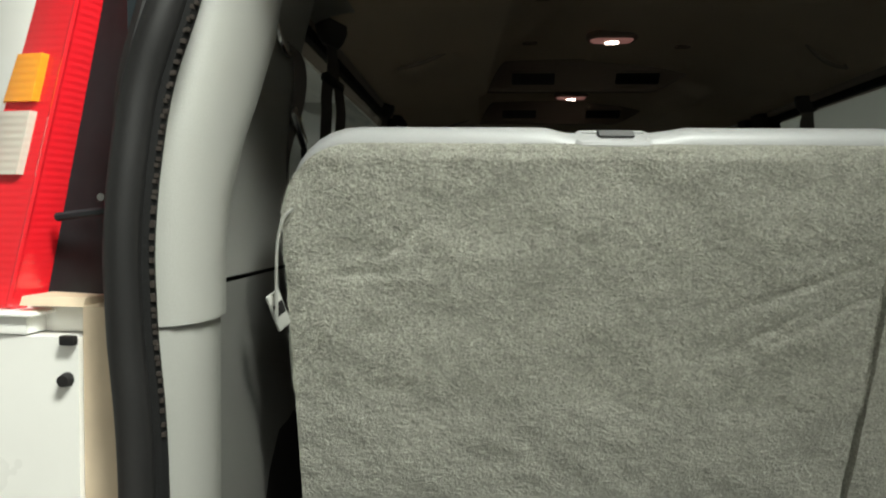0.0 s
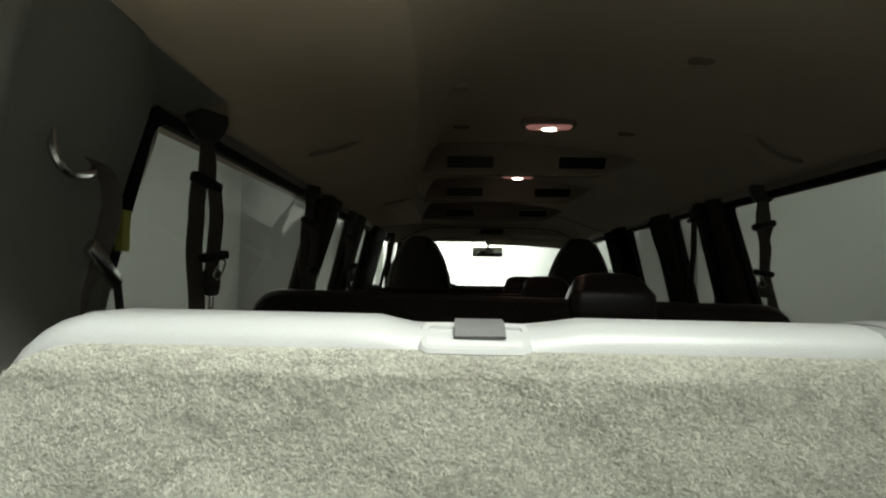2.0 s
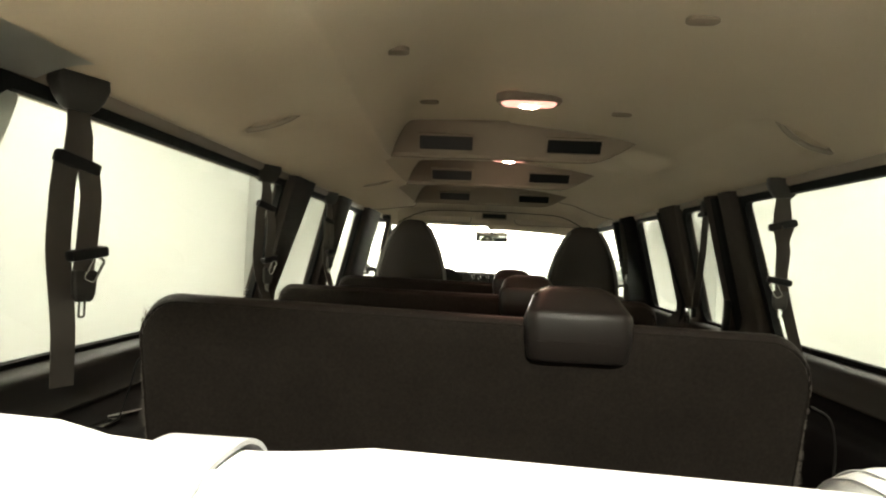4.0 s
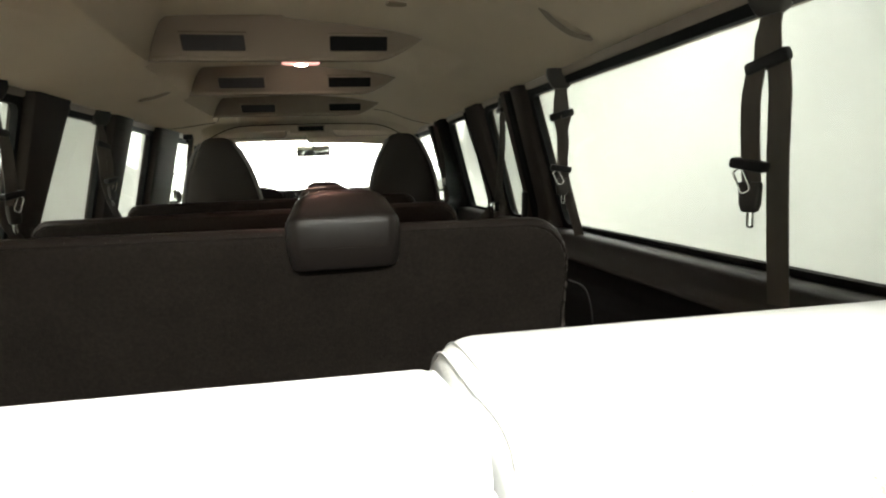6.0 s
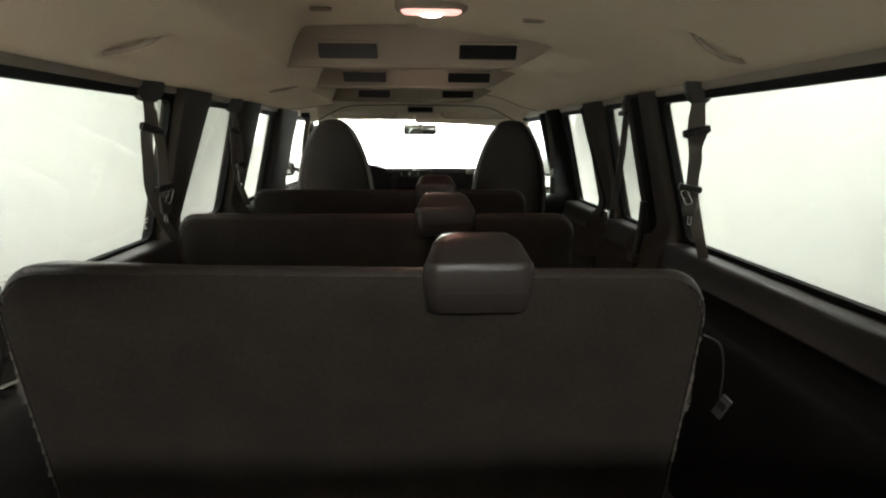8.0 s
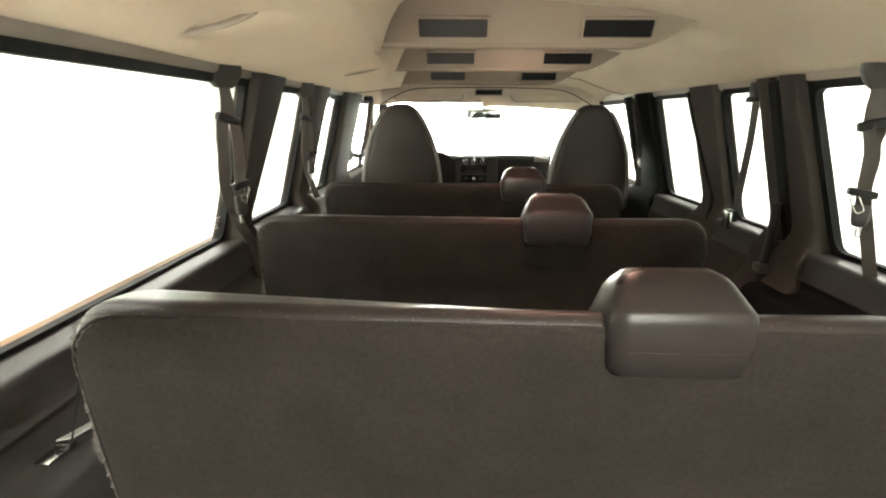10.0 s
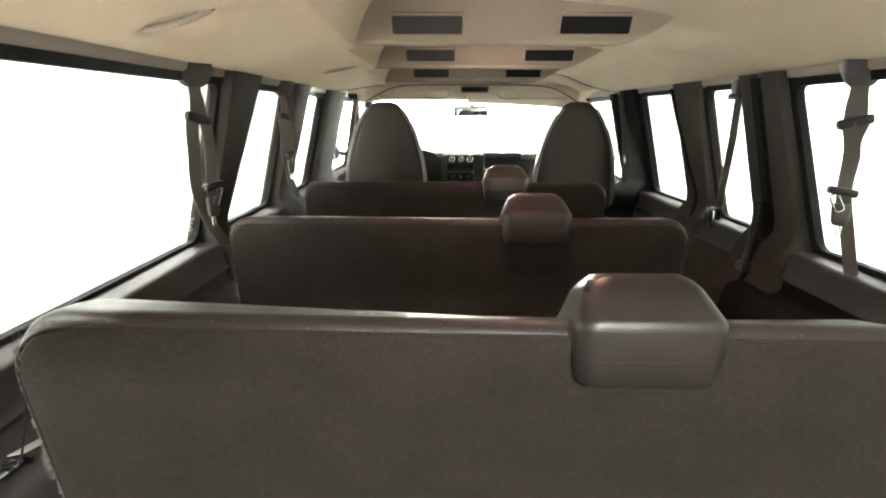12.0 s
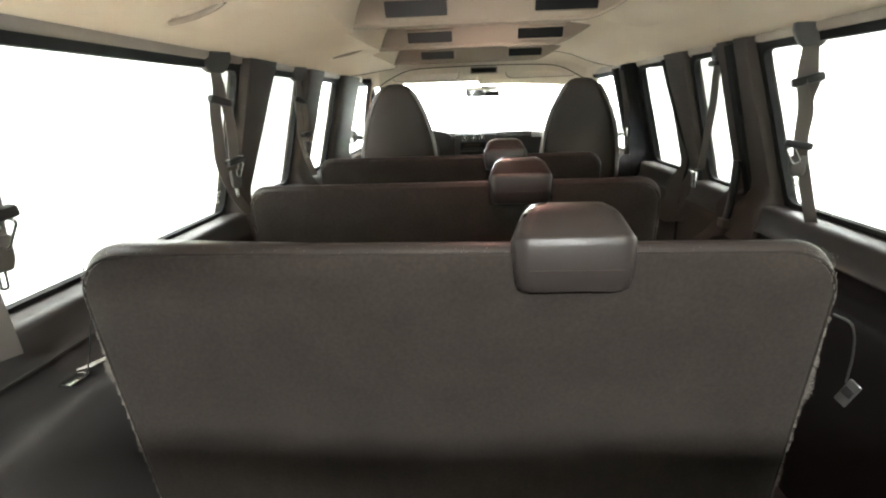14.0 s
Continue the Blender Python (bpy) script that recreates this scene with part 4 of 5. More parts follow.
# ---- front seats ----
def front_seat(x, y):
    s = thing("car_seat", "tall grey vinyl front seat with integral headrest", "car seat", "front seats", at=(x, y, FLOOR_Z))
    rings = []
    for z, w, dep in ((1.02, 0.46, 0.12), (1.10, 0.475, 0.14), (1.25, 0.485, 0.15), (1.41, 0.475, 0.15), (1.50, 0.452, 0.145), (1.58, 0.416, 0.14), (1.66, 0.368, 0.13), (1.72, 0.315, 0.125), (1.775, 0.255, 0.115), (1.812, 0.20, 0.10), (1.836, 0.15, 0.085), (1.848, 0.10, 0.06), (1.851, 0.05, 0.03)):
        yy = (1.46 - z) * 0.16 + 0.07
        rings.append([(px, yy + py, z - FLOOR_Z) for px, py in rounded(w, dep, min(0.05, dep * 0.4, w * 0.45), 5)])
    part("backrest", loft(rings), FRONT_VINYL, s)
    # Pale tubes added as the lit sides of the seat back.
    for k in (-1, 1):
        pts = [(k * (w / 2 - 0.006), (1.46 - z) * 0.16 + 0.07 - dep / 2 + 0.018, z - FLOOR_Z) for z, w, dep in ((1.10, 0.475, 0.14), (1.25, 0.485, 0.15), (1.41, 0.475, 0.15), (1.50, 0.452, 0.145), (1.58, 0.416, 0.14), (1.66, 0.368, 0.13), (1.72, 0.315, 0.125), (1.775, 0.255, 0.115), (1.812, 0.20, 0.10))]
        part("piping", tube(pts, 0.012, 8), SEAT_EDGE_LIGHT, s, "pale tube for the light on the seat side")
    part("back_seam", tube([(px, 0.0, 1.475 - FLOOR_Z) for px in span(-0.21, 0.21, 6)], 0.003, 6), BLACK, s)
    part("seat_cushion", rbox(-0.25, 0.25, 0.12, 0.62, 1.0 - FLOOR_Z, 1.14 - FLOOR_Z, 0.045, 3), FRONT_VINYL, s)
    part("pedestal", rbox(-0.20, 0.20, 0.16, 0.56, 0.004, 0.998 - FLOOR_Z, 0.02), BLACK, s)
    return s


front_seat(-0.518, 4.235)
front_seat(0.603, 4.235)

# ---- dashboard and windscreen ----
dash = thing("dashboard", "dark grey plastic dashboard under the windscreen", "dashboard")
prof = [(5.25, 1.02), (5.2, 1.20), (5.19, 1.40), (5.2, 1.46), (5.24, 1.487), (5.33, 1.492), (5.86, 1.42), (5.9, 1.0)]
part("dash_body", loft([[(x, y + 0.05 * (abs(x) / 0.85) ** 3, z - 0.02 * (abs(x) / 0.85) ** 4) for y, z in prof] for x in span(-0.86, 0.86, 16)]), DASH, dash)
stack = part("centre_stack", rbox(-0.196, 0.129, 5.165, 5.22, 1.12, 1.484, 0.012), DASH_GREY, dash)
for kx in (-0.117, -0.049, 0.016):
    bm = bmesh.new()
    bmesh.ops.create_cone(bm, cap_ends=True, segments=24, radius1=0.024, radius2=0.023, depth=0.008, matrix=pose(kx, 5.162, 1.453, 90))
    part("knob_ring", bm, CHROME, stack, "silver ring round a knob")
    bm = bmesh.new()
    bmesh.ops.create_cone(bm, cap_ends=True, segments=24, radius1=0.019, radius2=0.016, depth=0.022, matrix=pose(kx, 5.152, 1.453, 90))
    part("climate_knob", bm, BLACK, stack)
    part("knob_mark", rbox(kx - 0.003, kx + 0.003, 5.138, 5.141, 1.448, 1.466, 0.001), DASH_MARK, stack)
part("radio", rbox(-0.153, 0.046, 5.156, 5.166, 1.364, 1.424, 0.005), BLACK, stack, "dark radio face")
part("radio_display", rbox(-0.115, 0.008, 5.153, 5.1555, 1.39, 1.415, 0.001), TRIM, stack)
for k in range(6):
    part("radio_button", rbox(-0.128 + 0.026 * k, -0.109 + 0.026 * k, 5.151, 5.1555, 1.370, 1.382, 0.002), DASH_GREY, stack)
part("lower_panel", rbox(-0.153, 0.046, 5.158, 5.166, 1.292, 1.350, 0.005), BLACK, stack, "dark panel with a lighter socket")
bm = bmesh.new()
bmesh.ops.create_cone(bm, cap_ends=True, segments=20, radius1=0.016, radius2=0.013, depth=0.010, matrix=pose(-0.052, 5.154, 1.320, 90))
part("lighter_socket", bm, CHROME, stack, "silver lighter socket")
for sx in (-0.110, 0.004):
    part("switch", rbox(sx - 0.016, sx + 0.016, 5.152, 5.159, 1.310, 1.330, 0.003), DASH_GREY, stack)
part("glove_trim", rbox(0.20, 0.72, 5.195, 5.22, 1.23, 1.45, 0.015), DASH, dash)
part("dash_vent", rbox(0.405, 0.51, 5.165, 5.2, 1.449, 1.487, 0.006), TRIM_PALE, dash, "pale grey dash vent")
part("instrument_hood", loft([[(-0.46 + 0.245 * math.cos(a), y, 1.44 + 0.085 * max(0, math.sin(a)) ** 0.7) for a in (math.pi * k / 14 for k in range(15))] for y in (5.13, 5.17, 5.34)]), DASH, dash)
wheel = thing("steering_wheel", "dark plastic steering wheel on the driver side", "steering wheel", at=(-0.51, 5.0, 1.35))
rim = []
for k in range(33):
    a = 2 * math.pi * k / 32
    rim.append(Vector((0.19 * math.cos(a), 0.10 * math.sin(a), 0.165 * math.sin(a))))
part("rim", tube(rim, 0.014, 8), BLACK, wheel)
part("hub", rbox(-0.07, 0.07, 0.01, 0.06, -0.05, 0.05, 0.02), BLACK, wheel)
for sx in (-1, 1):
    part("spoke", tube([(sx * 0.05, 0.02, 0.0), (sx * 0.18, 0.0, 0.0)], 0.012), BLACK, wheel)
part("column", tube([(0, 0.05, 0), (0, 0.24, -0.07)], 0.035, 12), BLACK, wheel)

shield = thing("windscreen", "wide clear windscreen between grey front pillars", "windscreen", kind="structure")
bm = bmesh.new()
bm.faces.new([bm.verts.new(p) for p in ((-0.86, 5.98, 1.41), (0.86, 5.98, 1.41), (0.72, 5.27, 1.885), (-0.72, 5.27, 1.885))])
p = part("pane", bm, SHIELD, shield, "clear glass", smooth=False)
p.visible_shadow = False
for side in (-1, 1):
    part("front_pillar", tube(smooth_line([(side * 0.885, 6.0, 1.38), (side * 0.82, 5.65, 1.65), (side * 0.755, 5.30, 1.88), (side * 0.80, 4.98, 1.93)], 6), 0.034, 10), TRIM, shield)
part("header", rbox(-0.76, 0.76, 5.18, 5.31, 1.878, 1.96, 0.02), HEADLINER, shield, "beige cloth header")
arch = smooth_line([(-0.715, 4.90, 1.862), (-0.64, 4.90, 1.905), (-0.53, 4.90, 1.953), (-0.40, 4.90, 1.971), (0.02, 4.90, 1.977), (0.43, 4.90, 1.971), (0.57, 4.90, 1.951), (0.67, 4.90, 1.905), (0.745, 4.90, 1.862)], 6)
skirt = sheet(range(len(arch)), (0.0, 0.5, 1.0), lambda u, v: (arch[u].x, 4.90 - 0.05 * v, arch[u].z + (max(arch[u].z + 0.004, ceiling_z(arch[u].x, 4.85) + 0.006) - arch[u].z) * v))
bmesh.ops.solidify(skirt, geom=skirt.faces[:], thickness=0.006)
part("header_arch", skirt, HEADLINER, shield, "beige cloth arch over the sun visors")
part("arch_welt", tube(arch, 0.0045, 6), PIPING, shield, "thin brown welt under the arch")
part("cowl", rbox(-0.95, 0.95, 5.93, 6.05, 0.45, 1.405, 0.03), DASH, shield)
part("bonnet", loft([[(x, y, z) for y, z in ((5.98, 1.30), (6.03, 1.33), (6.6, 1.22), (6.85, 1.08), (6.85, 0.5), (5.98, 0.5))] for x in (-0.9, 0.9)]), WHITE_PAINT, shield, "white painted bonnet")
for side, ya in ((-1, 4.60), (1, 4.40)):
    d = window("window_7" if side < 0 else "window_8", side, ya + 0.02, 5.42, 1.37, 1.875, 0.05, "front door window with a black rubber frame")
    door = thing("door_1" if side < 0 else "door_2", "grey trimmed front door of the van", "van door", kind="structure")
    part("window_sill", side_loft(side, SILL, 4.42, 5.95, 3), TRIM, door)
    part("door_panel", side_loft(side, LOWER, 4.42, 5.95, 3), TRIM_DARK, door, "dark door panel")
    part("door_frame", tube(smooth_line([(side * 0.955, 5.98, 1.38), (side * 0.905, 5.62, 1.66), (side * 0.86, 5.36, 1.87), (side * 0.845, 4.98, 1.895)], 5), 0.03, 8), BLACK, door)
    mir = thing("door_mirror", "black door mirror outside the front window", "door mirror", "door mirrors")
    part("mirror_shell", rbox(min(side * 1.02, side * 1.20), max(side * 1.02, side * 1.20), 5.40, 5.48, 1.42, 1.66, 0.03), BLACK, mir)
    part("mirror_glass", rbox(min(side * 1.035, side * 1.185), max(side * 1.035, side * 1.185), 5.394, 5.399, 1.44, 1.64, 0.002), MIRROR, mir)
    part("mirror_arm", tube([(side * 0.96, 5.46, 1.46), (side * 1.06, 5.44, 1.48)], 0.018), BLACK, mir)
    bt = thing("front_belt", "dark front seat belt hanging on the pillar", "seat belt", "front belts")
    hang, by = ((0.762, 4.75) if side < 0 else (0.800, 4.10))
    part("strap", ribbon([(side * hang, by, 1.885), (side * (hang + 0.020), by, 1.78), (side * (hang + 0.038), by, 1.665), (side * (hang + 0.055), by + 0.01, 1.40)], 0.034, (1, 0.3, 0)), WEB, bt)
    # Tan strip added on the left: sunlight on the front pillar edge as colour.
    if side < 0:
        part("lit_pillar_edge", ribbon([(side * (hang - 0.019), by - 0.006, 1.885), (side * (hang + 0.001), by - 0.006, 1.78), (side * (hang + 0.019), by - 0.006, 1.665)], 0.007, (1, 0.3, 0)), TAN_PAINT, bt, "tan strip for the sunlit edge of the front pillar")
    part("guide", rbox(min(side * (hang - 0.01), side * (hang + 0.05)), max(side * (hang - 0.01), side * (hang + 0.05)), by - 0.02, by + 0.02, 1.875, 1.91, 0.008), BLACK, bt)
    part("buckle", rbox(min(side * (hang + 0.036), side * (hang + 0.06)), max(side * (hang + 0.036), side * (hang + 0.06)), by - 0.012, by - 0.004, 1.50, 1.56, 0.003), CHROME, bt, "bright steel tongue")

mirror = thing("rear_view_mirror", "small black rear view mirror on the windscreen", "mirror")
for nm, box, r, m in (("housing", (-0.145, 0.145, 0.0, 0.03, -0.046, 0.046), 0.016, BLACK), ("reflector", (-0.135, 0.135, -0.005, -0.001, -0.038, 0.038), 0.0018, MIRROR)):
    bm = rbox(*box, r, 3)
    bmesh.ops.transform(bm, matrix=pose(0.035, 5.60, 1.806, 2, 0, -9), verts=bm.verts)
    part(nm, bm, m, mirror)
part("stem", tube([(0.035, 5.61, 1.835), (0.035, 5.50, 1.86), (0.035, 5.32, 1.87)], 0.008), BLACK, mirror)
for vx0, vx1 in ((-0.636, -0.148), (0.193, 0.69)):
    v = thing("sun_visor", "beige cloth sun visor folded up", "sun visor", "sun visors")
    rings = [[((vx0 + vx1) / 2 + px, py, pz) for px, pz in rounded(vx1 - vx0 - 2 * q, 0.115 - 2 * q, (0.045, 0.03, 0.012, 0.012), 5)] for py, q in ((-0.012, 0.008), (-0.007, 0.0), (0.007, 0.0), (0.012, 0.008))]
    bm = loft(rings)
    bmesh.ops.transform(bm, matrix=pose(0, 4.99, 1.935, -25), verts=bm.verts)
    part("visor_pad", bm, VISOR, v)
    edge = [pose(0, 4.99, 1.935, -25) @ Vector(((vx0 + vx1) / 2 + px, -0.008, pz)) for px, pz in rounded(vx1 - vx0, 0.115, (0.045, 0.03, 0.012, 0.012), 5)]
    part("visor_piping", tube(edge + edge[:1], 0.0035, 6), RAIL_TRIM, v, "brown edge piping")
    part("visor_rod", tube([(vx0 + 0.02, 5.03, 1.935), (vx1 - 0.02, 5.03, 1.935)], 0.006), BLACK, v)


# ---- ceiling fittings ----
def vent(x0, x1, y, z0, z1, tilt_deg, open_slats, parent_label):
    v = thing("ceiling_vent", parent_label, "air vent", "ceiling vents")
    w, h = x1 - x0, (z1 - z0) * 1.12
    m = pose((x0 + x1) / 2, y, (z0 + z1) / 2, tilt_deg)
    rings = [[m @ Vector((a, c, b)) for a, b in rounded(w + 2 * d, h + 2 * d, 0.004, 2)] for d, c in ((0.006, 0.01), (0.006, -0.004), (0.0, -0.005), (-0.002, 0.006))]
    part("frame", loft(rings, caps=False), DUCT, v)
    bm = rbox(-w / 2, w / 2, 0.0035, 0.0065, -h / 2, h / 2, 0)
    bmesh.ops.transform(bm, matrix=m, verts=bm.verts)
    part("backing", bm, RUBBER, v, smooth=False)
    for k in range(6):
        zz = -h / 2 + h * (k + 0.5) / 6
        bm = rbox(-w / 2, w / 2, -0.0045, 0.0045, -0.0008, 0.0008, 0)
        bmesh.ops.transform(bm, matrix=m @ pose(0, 0.002 if open_slats else -0.0005, zz, 74 if open_slats else 66), verts=bm.verts)
        part("slat", bm, RUBBER if open_slats else VENT_GREY, v, smooth=False)
    return v


for y, z0, z1, xa, xb in ((2.371, 1.981, 2.023, 0.121, 0.296), (3.088, 1.977, 2.018, 0.130, 0.310), (3.979, 1.971, 2.013, 0.150, 0.332)):
    for sx in (-1, 1):
        vent(min(sx * xa, sx * xb), max(sx * xa, sx * xb), y - 0.009, z0 - 0.002, z1 - 0.002, 31, sx > 0, "black open ceiling air vent" if sx > 0 else "grey half closed ceiling air vent")
housing = thing("vent_housing", "pale beige moulded housing round the front ceiling vent", "vent housing", kind="structure")
bm = rbox(-0.150, 0.150, 0.009, 0.032, -0.058, 0.058, 0.012, 3)
bmesh.ops.transform(bm, matrix=pose(0.032, 4.945, 1.944, 45), verts=bm.verts)
part("cover", bm, VISOR, housing)
vent(-0.056, 0.125, 4.945, 1.926, 1.968, 45, True, "small black ceiling air vent over the mirror")


def dome_lamp(x, y, z):
    d = thing("dome_lamp", "oval ceiling lamp glowing warm pinkish white", "ceiling lamp", "dome lamps")
    rings = [[(x + a, y + b, z + c) for a, b in rounded(0.174 - 2 * q, 0.084 - 2 * q, 0.040 - q, 6)] for q, c in ((0.0, 0.01), (0.0, -0.006), (0.006, -0.012), (0.014, -0.012), (0.016, -0.002))]
    part("bezel", loft(rings, caps=False), DUCT, d)
    rings = [[(x + a, y + b, z + c) for a, b in rounded(0.150 - 2 * q, 0.060 - 2 * q, 0.028 - q, 6)] for q, c in ((0.0, 0.0), (0.002, -0.012), (0.01, -0.018), (0.02, -0.020))]
    part("lens", loft(rings), DOME_LENS, d, "pinkish ribbed lens")
    rings = [[(x + a, y + b, z + c) for a, b in rounded(0.050 - 2 * q, 0.030 - 2 * q, 0.014 - q, 6)] for q, c in ((0.0, -0.018), (0.002, -0.022), (0.008, -0.024))]
    part("bulb", loft(rings), DOME_BULB, d, "bright warm bulb")


dome_lamp(0.028, 2.014, ceiling_z(0.024, 2.014) - 0.006)
dome_lamp(0.025, 2.90, ceiling_z(0.024, 2.90) - 0.006)


def grab_handle(cx, cy, dx, dy, half, deep):
    """A folded bar that bridges its scooped recess."""
    g = thing("grab_handle", "folded beige grab handle in a scooped recess of the headliner", "grab handle", "grab handles")
    sense = 1 if cx < 0 else -1
    pts = []
    for k in range(15):
        a = 0.72 * half * (2 * k / 14 - 1)
        n = 0.034 * (1 - (a / (0.72 * half)) ** 2) + 0.30 * a * a / half + 0.004
        x, y = cx + a * dx + n * sense * dy, cy + a * dy - n * sense * dx
        pts.append(Vector((x, y, ceiling_z(x, y) - scoop(x, y) + 0.006 - 0.004 * (1 - (2 * k / 14 - 1) ** 2))))
    part("bar", tube(pts, 0.0035 + 0.07 * deep, 8), HANDLE, g)
    for q in (pts[0], pts[-1]):
        part("end_cap", rbox(q.x - 0.007, q.x + 0.007, q.y - 0.007, q.y + 0.007, q.z - 0.003, q.z + 0.014, 0.003), HANDLE, g)


for place_of in SCOOPS:
    grab_handle(*place_of)
for hx, hy in ((-0.245, 2.10), (0.285, 2.07), (-0.26, 1.54), (0.262, 1.46)):
    h = thing("ceiling_plug", "small oval beige plastic plug in the headliner", "trim plug", "ceiling plugs")
    z = ceiling_z(hx, hy)
    part("plug_cap", loft([[(hx + a, hy + b, z + c) for a, b in rounded(0.055 - 2 * q, 0.030 - 2 * q, 0.014 - q, 4)] for q, c in ((0, 0.004), (0, -0.004), (0.004, -0.006))]), DUCT, h)


# ---- hanging belts ----
def hanging_belt(side, y, x=0.836, z_top=1.885, clip=1.77, tongue=1.60, foot=(0.855, 0.0, 1.345), swap=1, spread=0.026, turn=0, across=0.25, wide=0.046, cap=1.0):
    """A belt that hangs from the rail, doubled through a clip, with its loose tongue."""
    b = thing("hanging_seat_belt", "grey seat belt hanging doubled from the window rail", "seat belt", "hanging seat belts")
    part("guide", loft([[(side * (x + a), y + bb * cap, z) for a, bb in rounded(dp, wd, 0.010, 3)] for z, wd, dp in ((z_top + 0.030, 0.112, 0.040), (z_top + 0.012, 0.116, 0.040), (z_top - 0.008, 0.098, 0.036), (z_top - 0.024, 0.076, 0.028), (z_top - 0.032, 0.058, 0.018))]), BELT_GUIDE, b, "grey plastic belt guide")
    narrow = [(side * x, y, z_top - 0.026), (side * (x - 0.003), y + 0.001, z_top - 0.05), (side * (x - 0.005), y + 0.002, (z_top + clip) / 2 - 0.01), (side * (x - 0.006), y, clip)]
    rings = []
    for (px, py, pz), wd in zip(narrow, (0.040, 0.040, 0.046, 0.052)):
        rings.append([(px + a, py + bb + 0.12 * side * a, pz) for a, bb in ((-0.0015, -wd / 2), (0.0015, -wd / 2), (0.0015, wd / 2), (-0.0015, wd / 2))])
    part("upper_strap", loft(rings), WEB, b)
    bm = rbox(-0.011, 0.011, -0.040, 0.040, -0.012, 0.012, 0.007)
    bmesh.ops.transform(bm, matrix=pose(side * (x - 0.006), y, clip, 14 * swap), verts=bm.verts)
    part("keeper", bm, BLACK, b, "black plastic keeper clip")
    ya, yb = y + swap * spread, y - swap * spread
    part("long_strap", ribbon(smooth_line([(side * (x - 0.004), y + swap * 0.018, clip), (side * (x - 0.002), ya, clip - 0.05), (side * (x - 0.006), ya + swap * 0.003, (clip + tongue) / 2), (side * x, ya, tongue), (side * (x + 0.002), ya + 0.35 * foot[1] + swap * 0.004, (tongue + foot[2]) / 2), (side * foot[0], ya + foot[1], foot[2])], 4), wide, (across, 1, 0)), WEB, b)
    part("loop_strap", ribbon(smooth_line([(side * (x - 0.010), y - swap * 0.016, clip), (side * (x - 0.014), yb, clip - 0.05), (side * (x - 0.018), yb + swap * 0.002, (clip + tongue) / 2), (side * (x - 0.014), yb + swap * 0.002, tongue + 0.02), (side * (x - 0.012), yb + swap * 0.006, tongue - 0.05)], 4), wide * 0.9, (across, 1, 0)), WEB, b)
    bm = rbox(-0.013, 0.013, -0.034, 0.034, -0.010, 0.010, 0.006)
    bmesh.ops.transform(bm, matrix=pose(side * (x - 0.014), yb, tongue, -10 * swap), verts=bm.verts)
    part("stop_clip", bm, BLACK, b)
    # open steel tongue that tips away from the stop clip
    tip = pose(side * (x - 0.020), yb - swap * 0.020, tongue - 0.006, 26 * swap)
    loop_of = [tip @ Vector((0, p, q - 0.024)) for p, q in rounded(0.020, 0.046, 0.007, 4)]
    part("tongue", tube(loop_of + loop_of[:1], 0.0026, 6), CHROME, b, "bright steel belt tongue")
    part("tongue_grip", loft([[(side * (x - 0.014) + a, yb + swap * 0.004 + bb, z) for a, bb in rounded(dp, w, 0.006, 3)] for z, w, dp in ((tongue - 0.030, 0.040, 0.010), (tongue - 0.034, 0.044, 0.014), (tongue - 0.070, 0.040, 0.016), (tongue - 0.082, 0.032, 0.014), (tongue - 0.085, 0.026, 0.010))]), BELT_GUIDE, b)
    loop_of = [Vector((side * (x - 0.014), yb + swap * 0.006 + p, tongue - 0.097 + q)) for p, q in rounded(0.010, 0.030, 0.004, 4)]
    part("lower_tongue", tube(loop_of + loop_of[:1], 0.0022, 6), CHROME, b, "bright steel belt tongue")
    # the belt hangs twisted about its guide
    about = pose(side * x, y, 0, 0, 0, turn) @ pose(-side * x, -y, 0)
    for piece in b.children:
        piece.data.transform(about)
    return b


hanging_belt(-1, 1.460, x=0.800, clip=1.762, tongue=1.604, foot=(0.862, 0.055, 1.355), swap=-1, spread=0.021, across=0.05, turn=-22, wide=0.041, cap=0.82)
hanging_belt(-1, 2.440, foot=(0.85, 0.10, 1.40), swap=-1, spread=0.021, tongue=1.585, turn=-25, wide=0.036)
hanging_belt(-1, 3.285, foot=(0.85, 0.10, 1.42), swap=-1, spread=0.014, tongue=1.62, turn=-20, wide=0.034)
hanging_belt(1, 1.43, swap=-1, clip=1.775, tongue=1.60, spread=0.022, across=0.05, turn=14, wide=0.042, cap=0.72)
hanging_belt(1, 2.295, foot=(0.8585, -0.058, 1.37), swap=-1, spread=0.005, tongue=1.60, turn=76, across=0.5, wide=0.032, cap=0.8)

# belt across the door window, ending in a buckle on the sill
b = thing("door_belt", "grey seat belt slanting across the side door window", "seat belt", "hanging seat belts")
part("strap", ribbon([(0.83, 2.86, 1.87), (0.82, 2.85, 1.70), (0.785, 2.82, 1.47)], 0.032, (1, 0.35, 0)), WEB, b)
part("guide", rbox(0.82, 0.86, 2.82, 2.91, 1.85, 1.905, 0.012), BLACK, b)
part("keeper", rbox(0.808, 0.832, 2.82, 2.90, 1.835, 1.855, 0.006), BLACK, b)
part("buckle", rbox(0.765, 0.785, 2.795, 2.845, 1.43, 1.47, 0.005), BLACK, b)
part("tongue", rbox(0.755, 0.763, 2.790, 2.850, 1.405, 1.465, 0.002), CHROME, b, "bright steel belt tongue")
h = thing("pull_strap", "dark plastic pull strap on the side door edge", "pull strap")
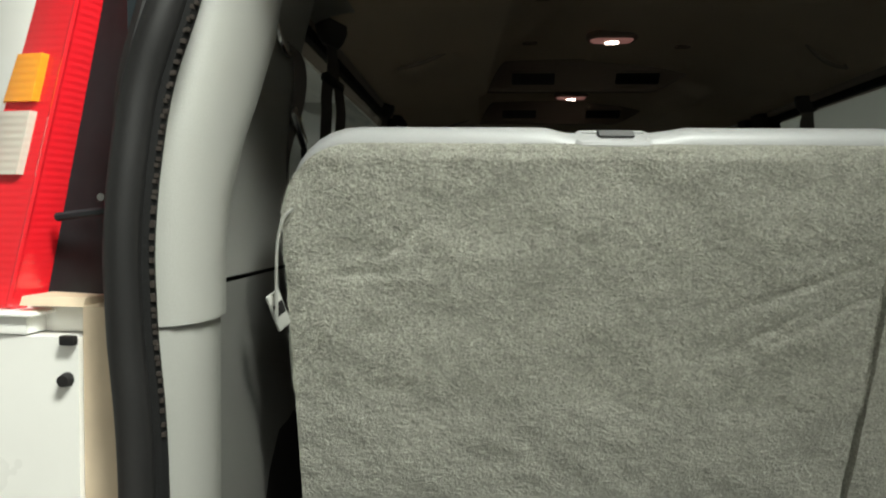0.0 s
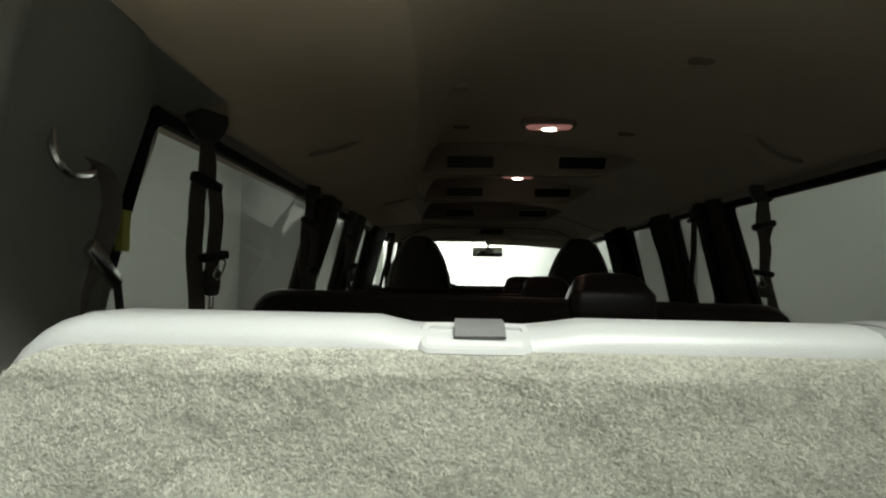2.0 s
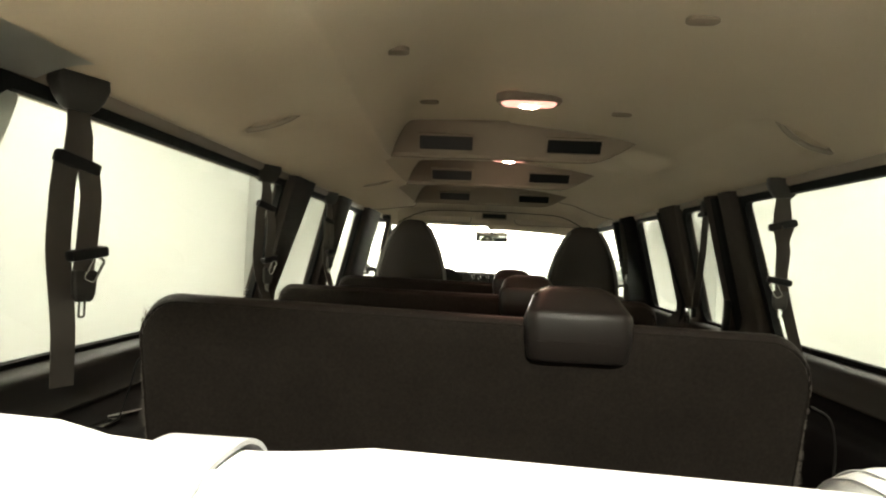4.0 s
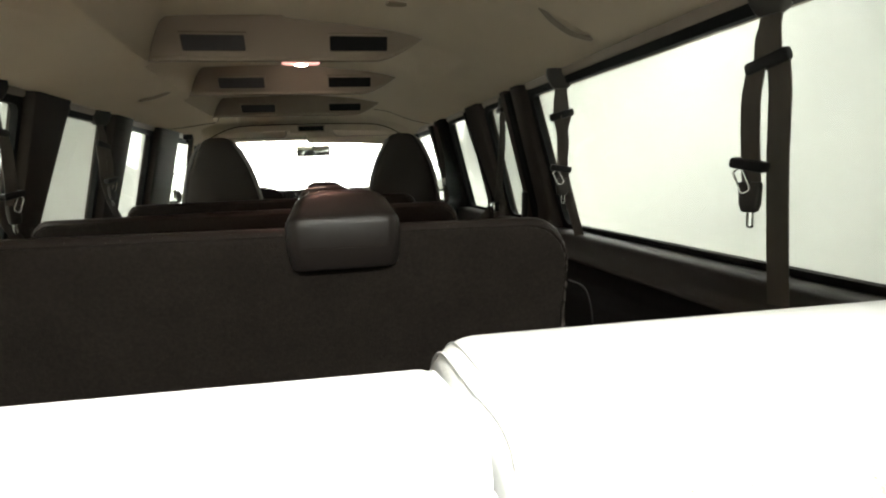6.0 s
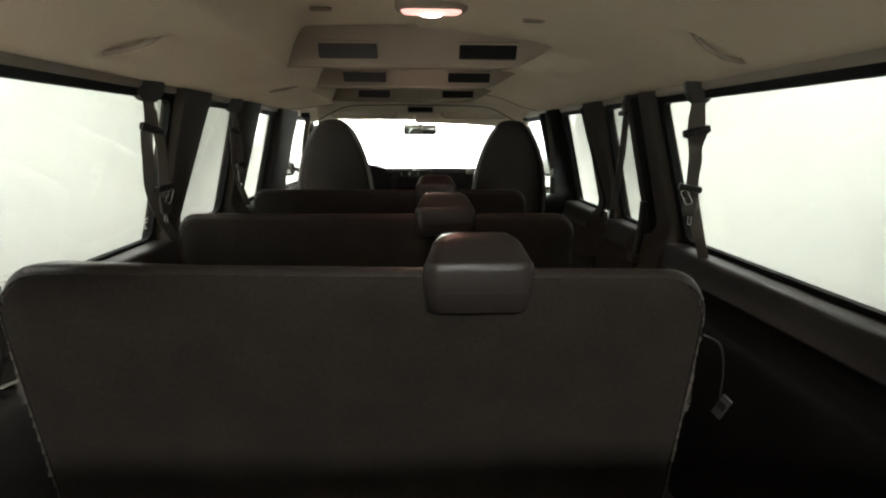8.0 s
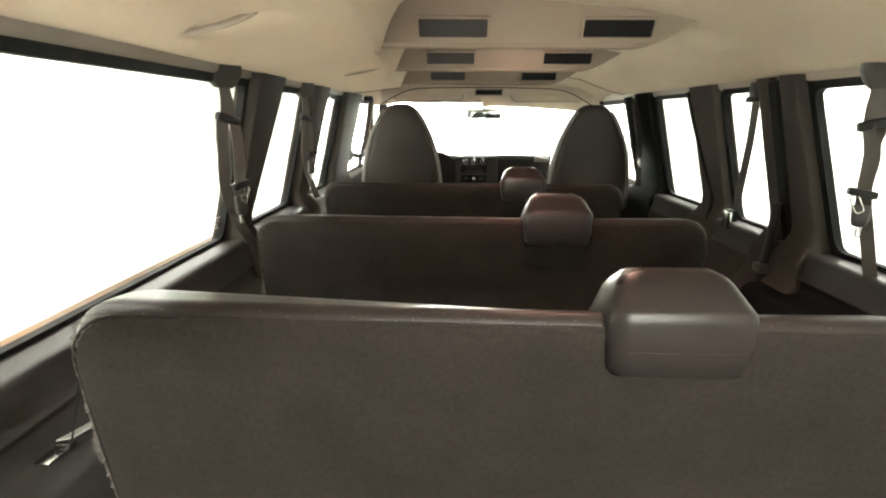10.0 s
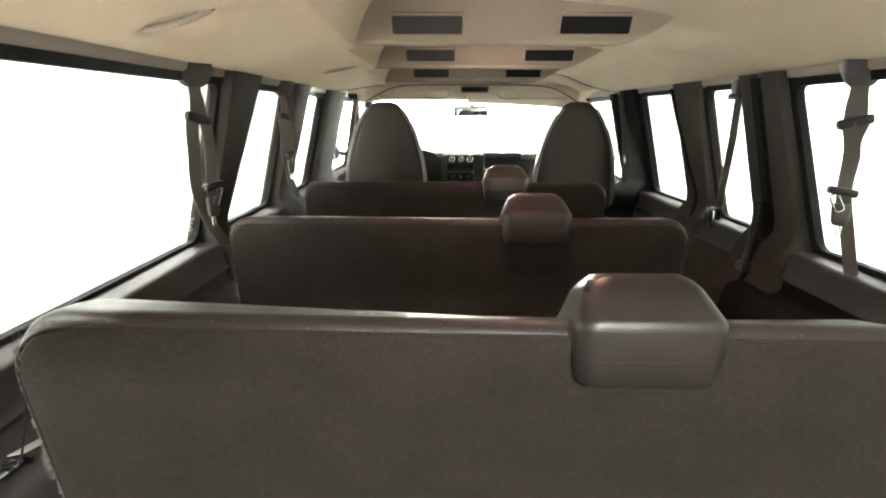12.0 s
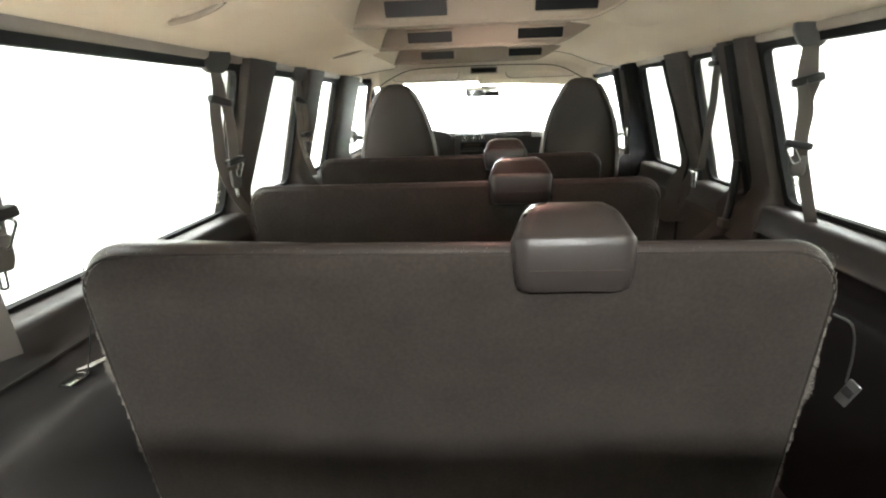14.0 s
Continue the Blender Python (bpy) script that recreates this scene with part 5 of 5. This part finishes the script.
part("pull", loft([[(x + u, 2.72 + v, zz) for u, v in rounded(0.022, 0.034, 0.009, 3)] for x, zz in ((0.868, 1.51), (0.866, 1.44), (0.861, 1.37), (0.853, 1.315), (0.848, 1.305))]), BLACK, h)
part("end_plate", rbox(0.826, 0.862, 2.695, 2.745, 1.272, 1.304, 0.006), PIPING, h, "grey plastic end plate")

# shoulder belt on the rear pillar
b = thing("pillar_belt", "grey seat belt threaded through a ring on the rear pillar", "seat belt")
part("ring", tube(smooth_line([(-0.758, 0.942, 1.766), (-0.744, 0.927, 1.716), (-0.741, 0.952, 1.691), (-0.751, 1.012, 1.701), (-0.761, 1.032, 1.726)], 6), 0.006, 8), CHROME, b, "steel belt ring")
part("strap", ribbon(smooth_line([(-0.761, 0.972, 1.721), (-0.748, 1.027, 1.711), (-0.744, 1.047, 1.676), (-0.748, 1.047, 1.626), (-0.756, 1.032, 1.576), (-0.761, 1.007, 1.526), (-0.771, 0.997, 1.426)], 5), 0.03, (0.5, 1, 0)), WEB, b)
bm = rbox(-0.006, 0.006, -0.045, 0.045, -0.012, 0.012, 0.005)
bmesh.ops.transform(bm, matrix=pose(-0.744, 1.037, 1.576, -38), verts=bm.verts)
part("tongue", bm, CHROME, b, "bright steel belt tongue")
part("tongue_grip", tube([(-0.746, 1.072, 1.551), (-0.748, 1.087, 1.506)], 0.006), BLACK, b)
part("height_slot", rbox(-0.79, -0.772, 1.01, 1.10, 1.665, 1.675, 0.003), BLACK, b)

# loose buckle on the ledge beside the second bench
b = thing("loose_buckle", "seat belt buckle end lying on the side ledge", "belt buckle")
part("strap", ribbon(smooth_line([(-0.835, 1.66, 1.262), (-0.825, 1.70, 1.26), (-0.82, 1.76, 1.252), (-0.82, 1.80, 1.25)], 4), 0.028, (1, 0.1, 0.2)), TRIM_PALE, b)
part("tongue", rbox(-0.842, -0.815, 1.595, 1.65, 1.255, 1.260, 0.002), CHROME, b, "bright steel tongue")
part("cord", tube(smooth_line([(-0.742, 1.60, 1.40), (-0.757, 1.605, 1.39), (-0.778, 1.615, 1.33), (-0.80, 1.62, 1.27), (-0.825, 1.625, 1.262)], 5), 0.0018, 6), RUBBER, b, "thin dark cord")
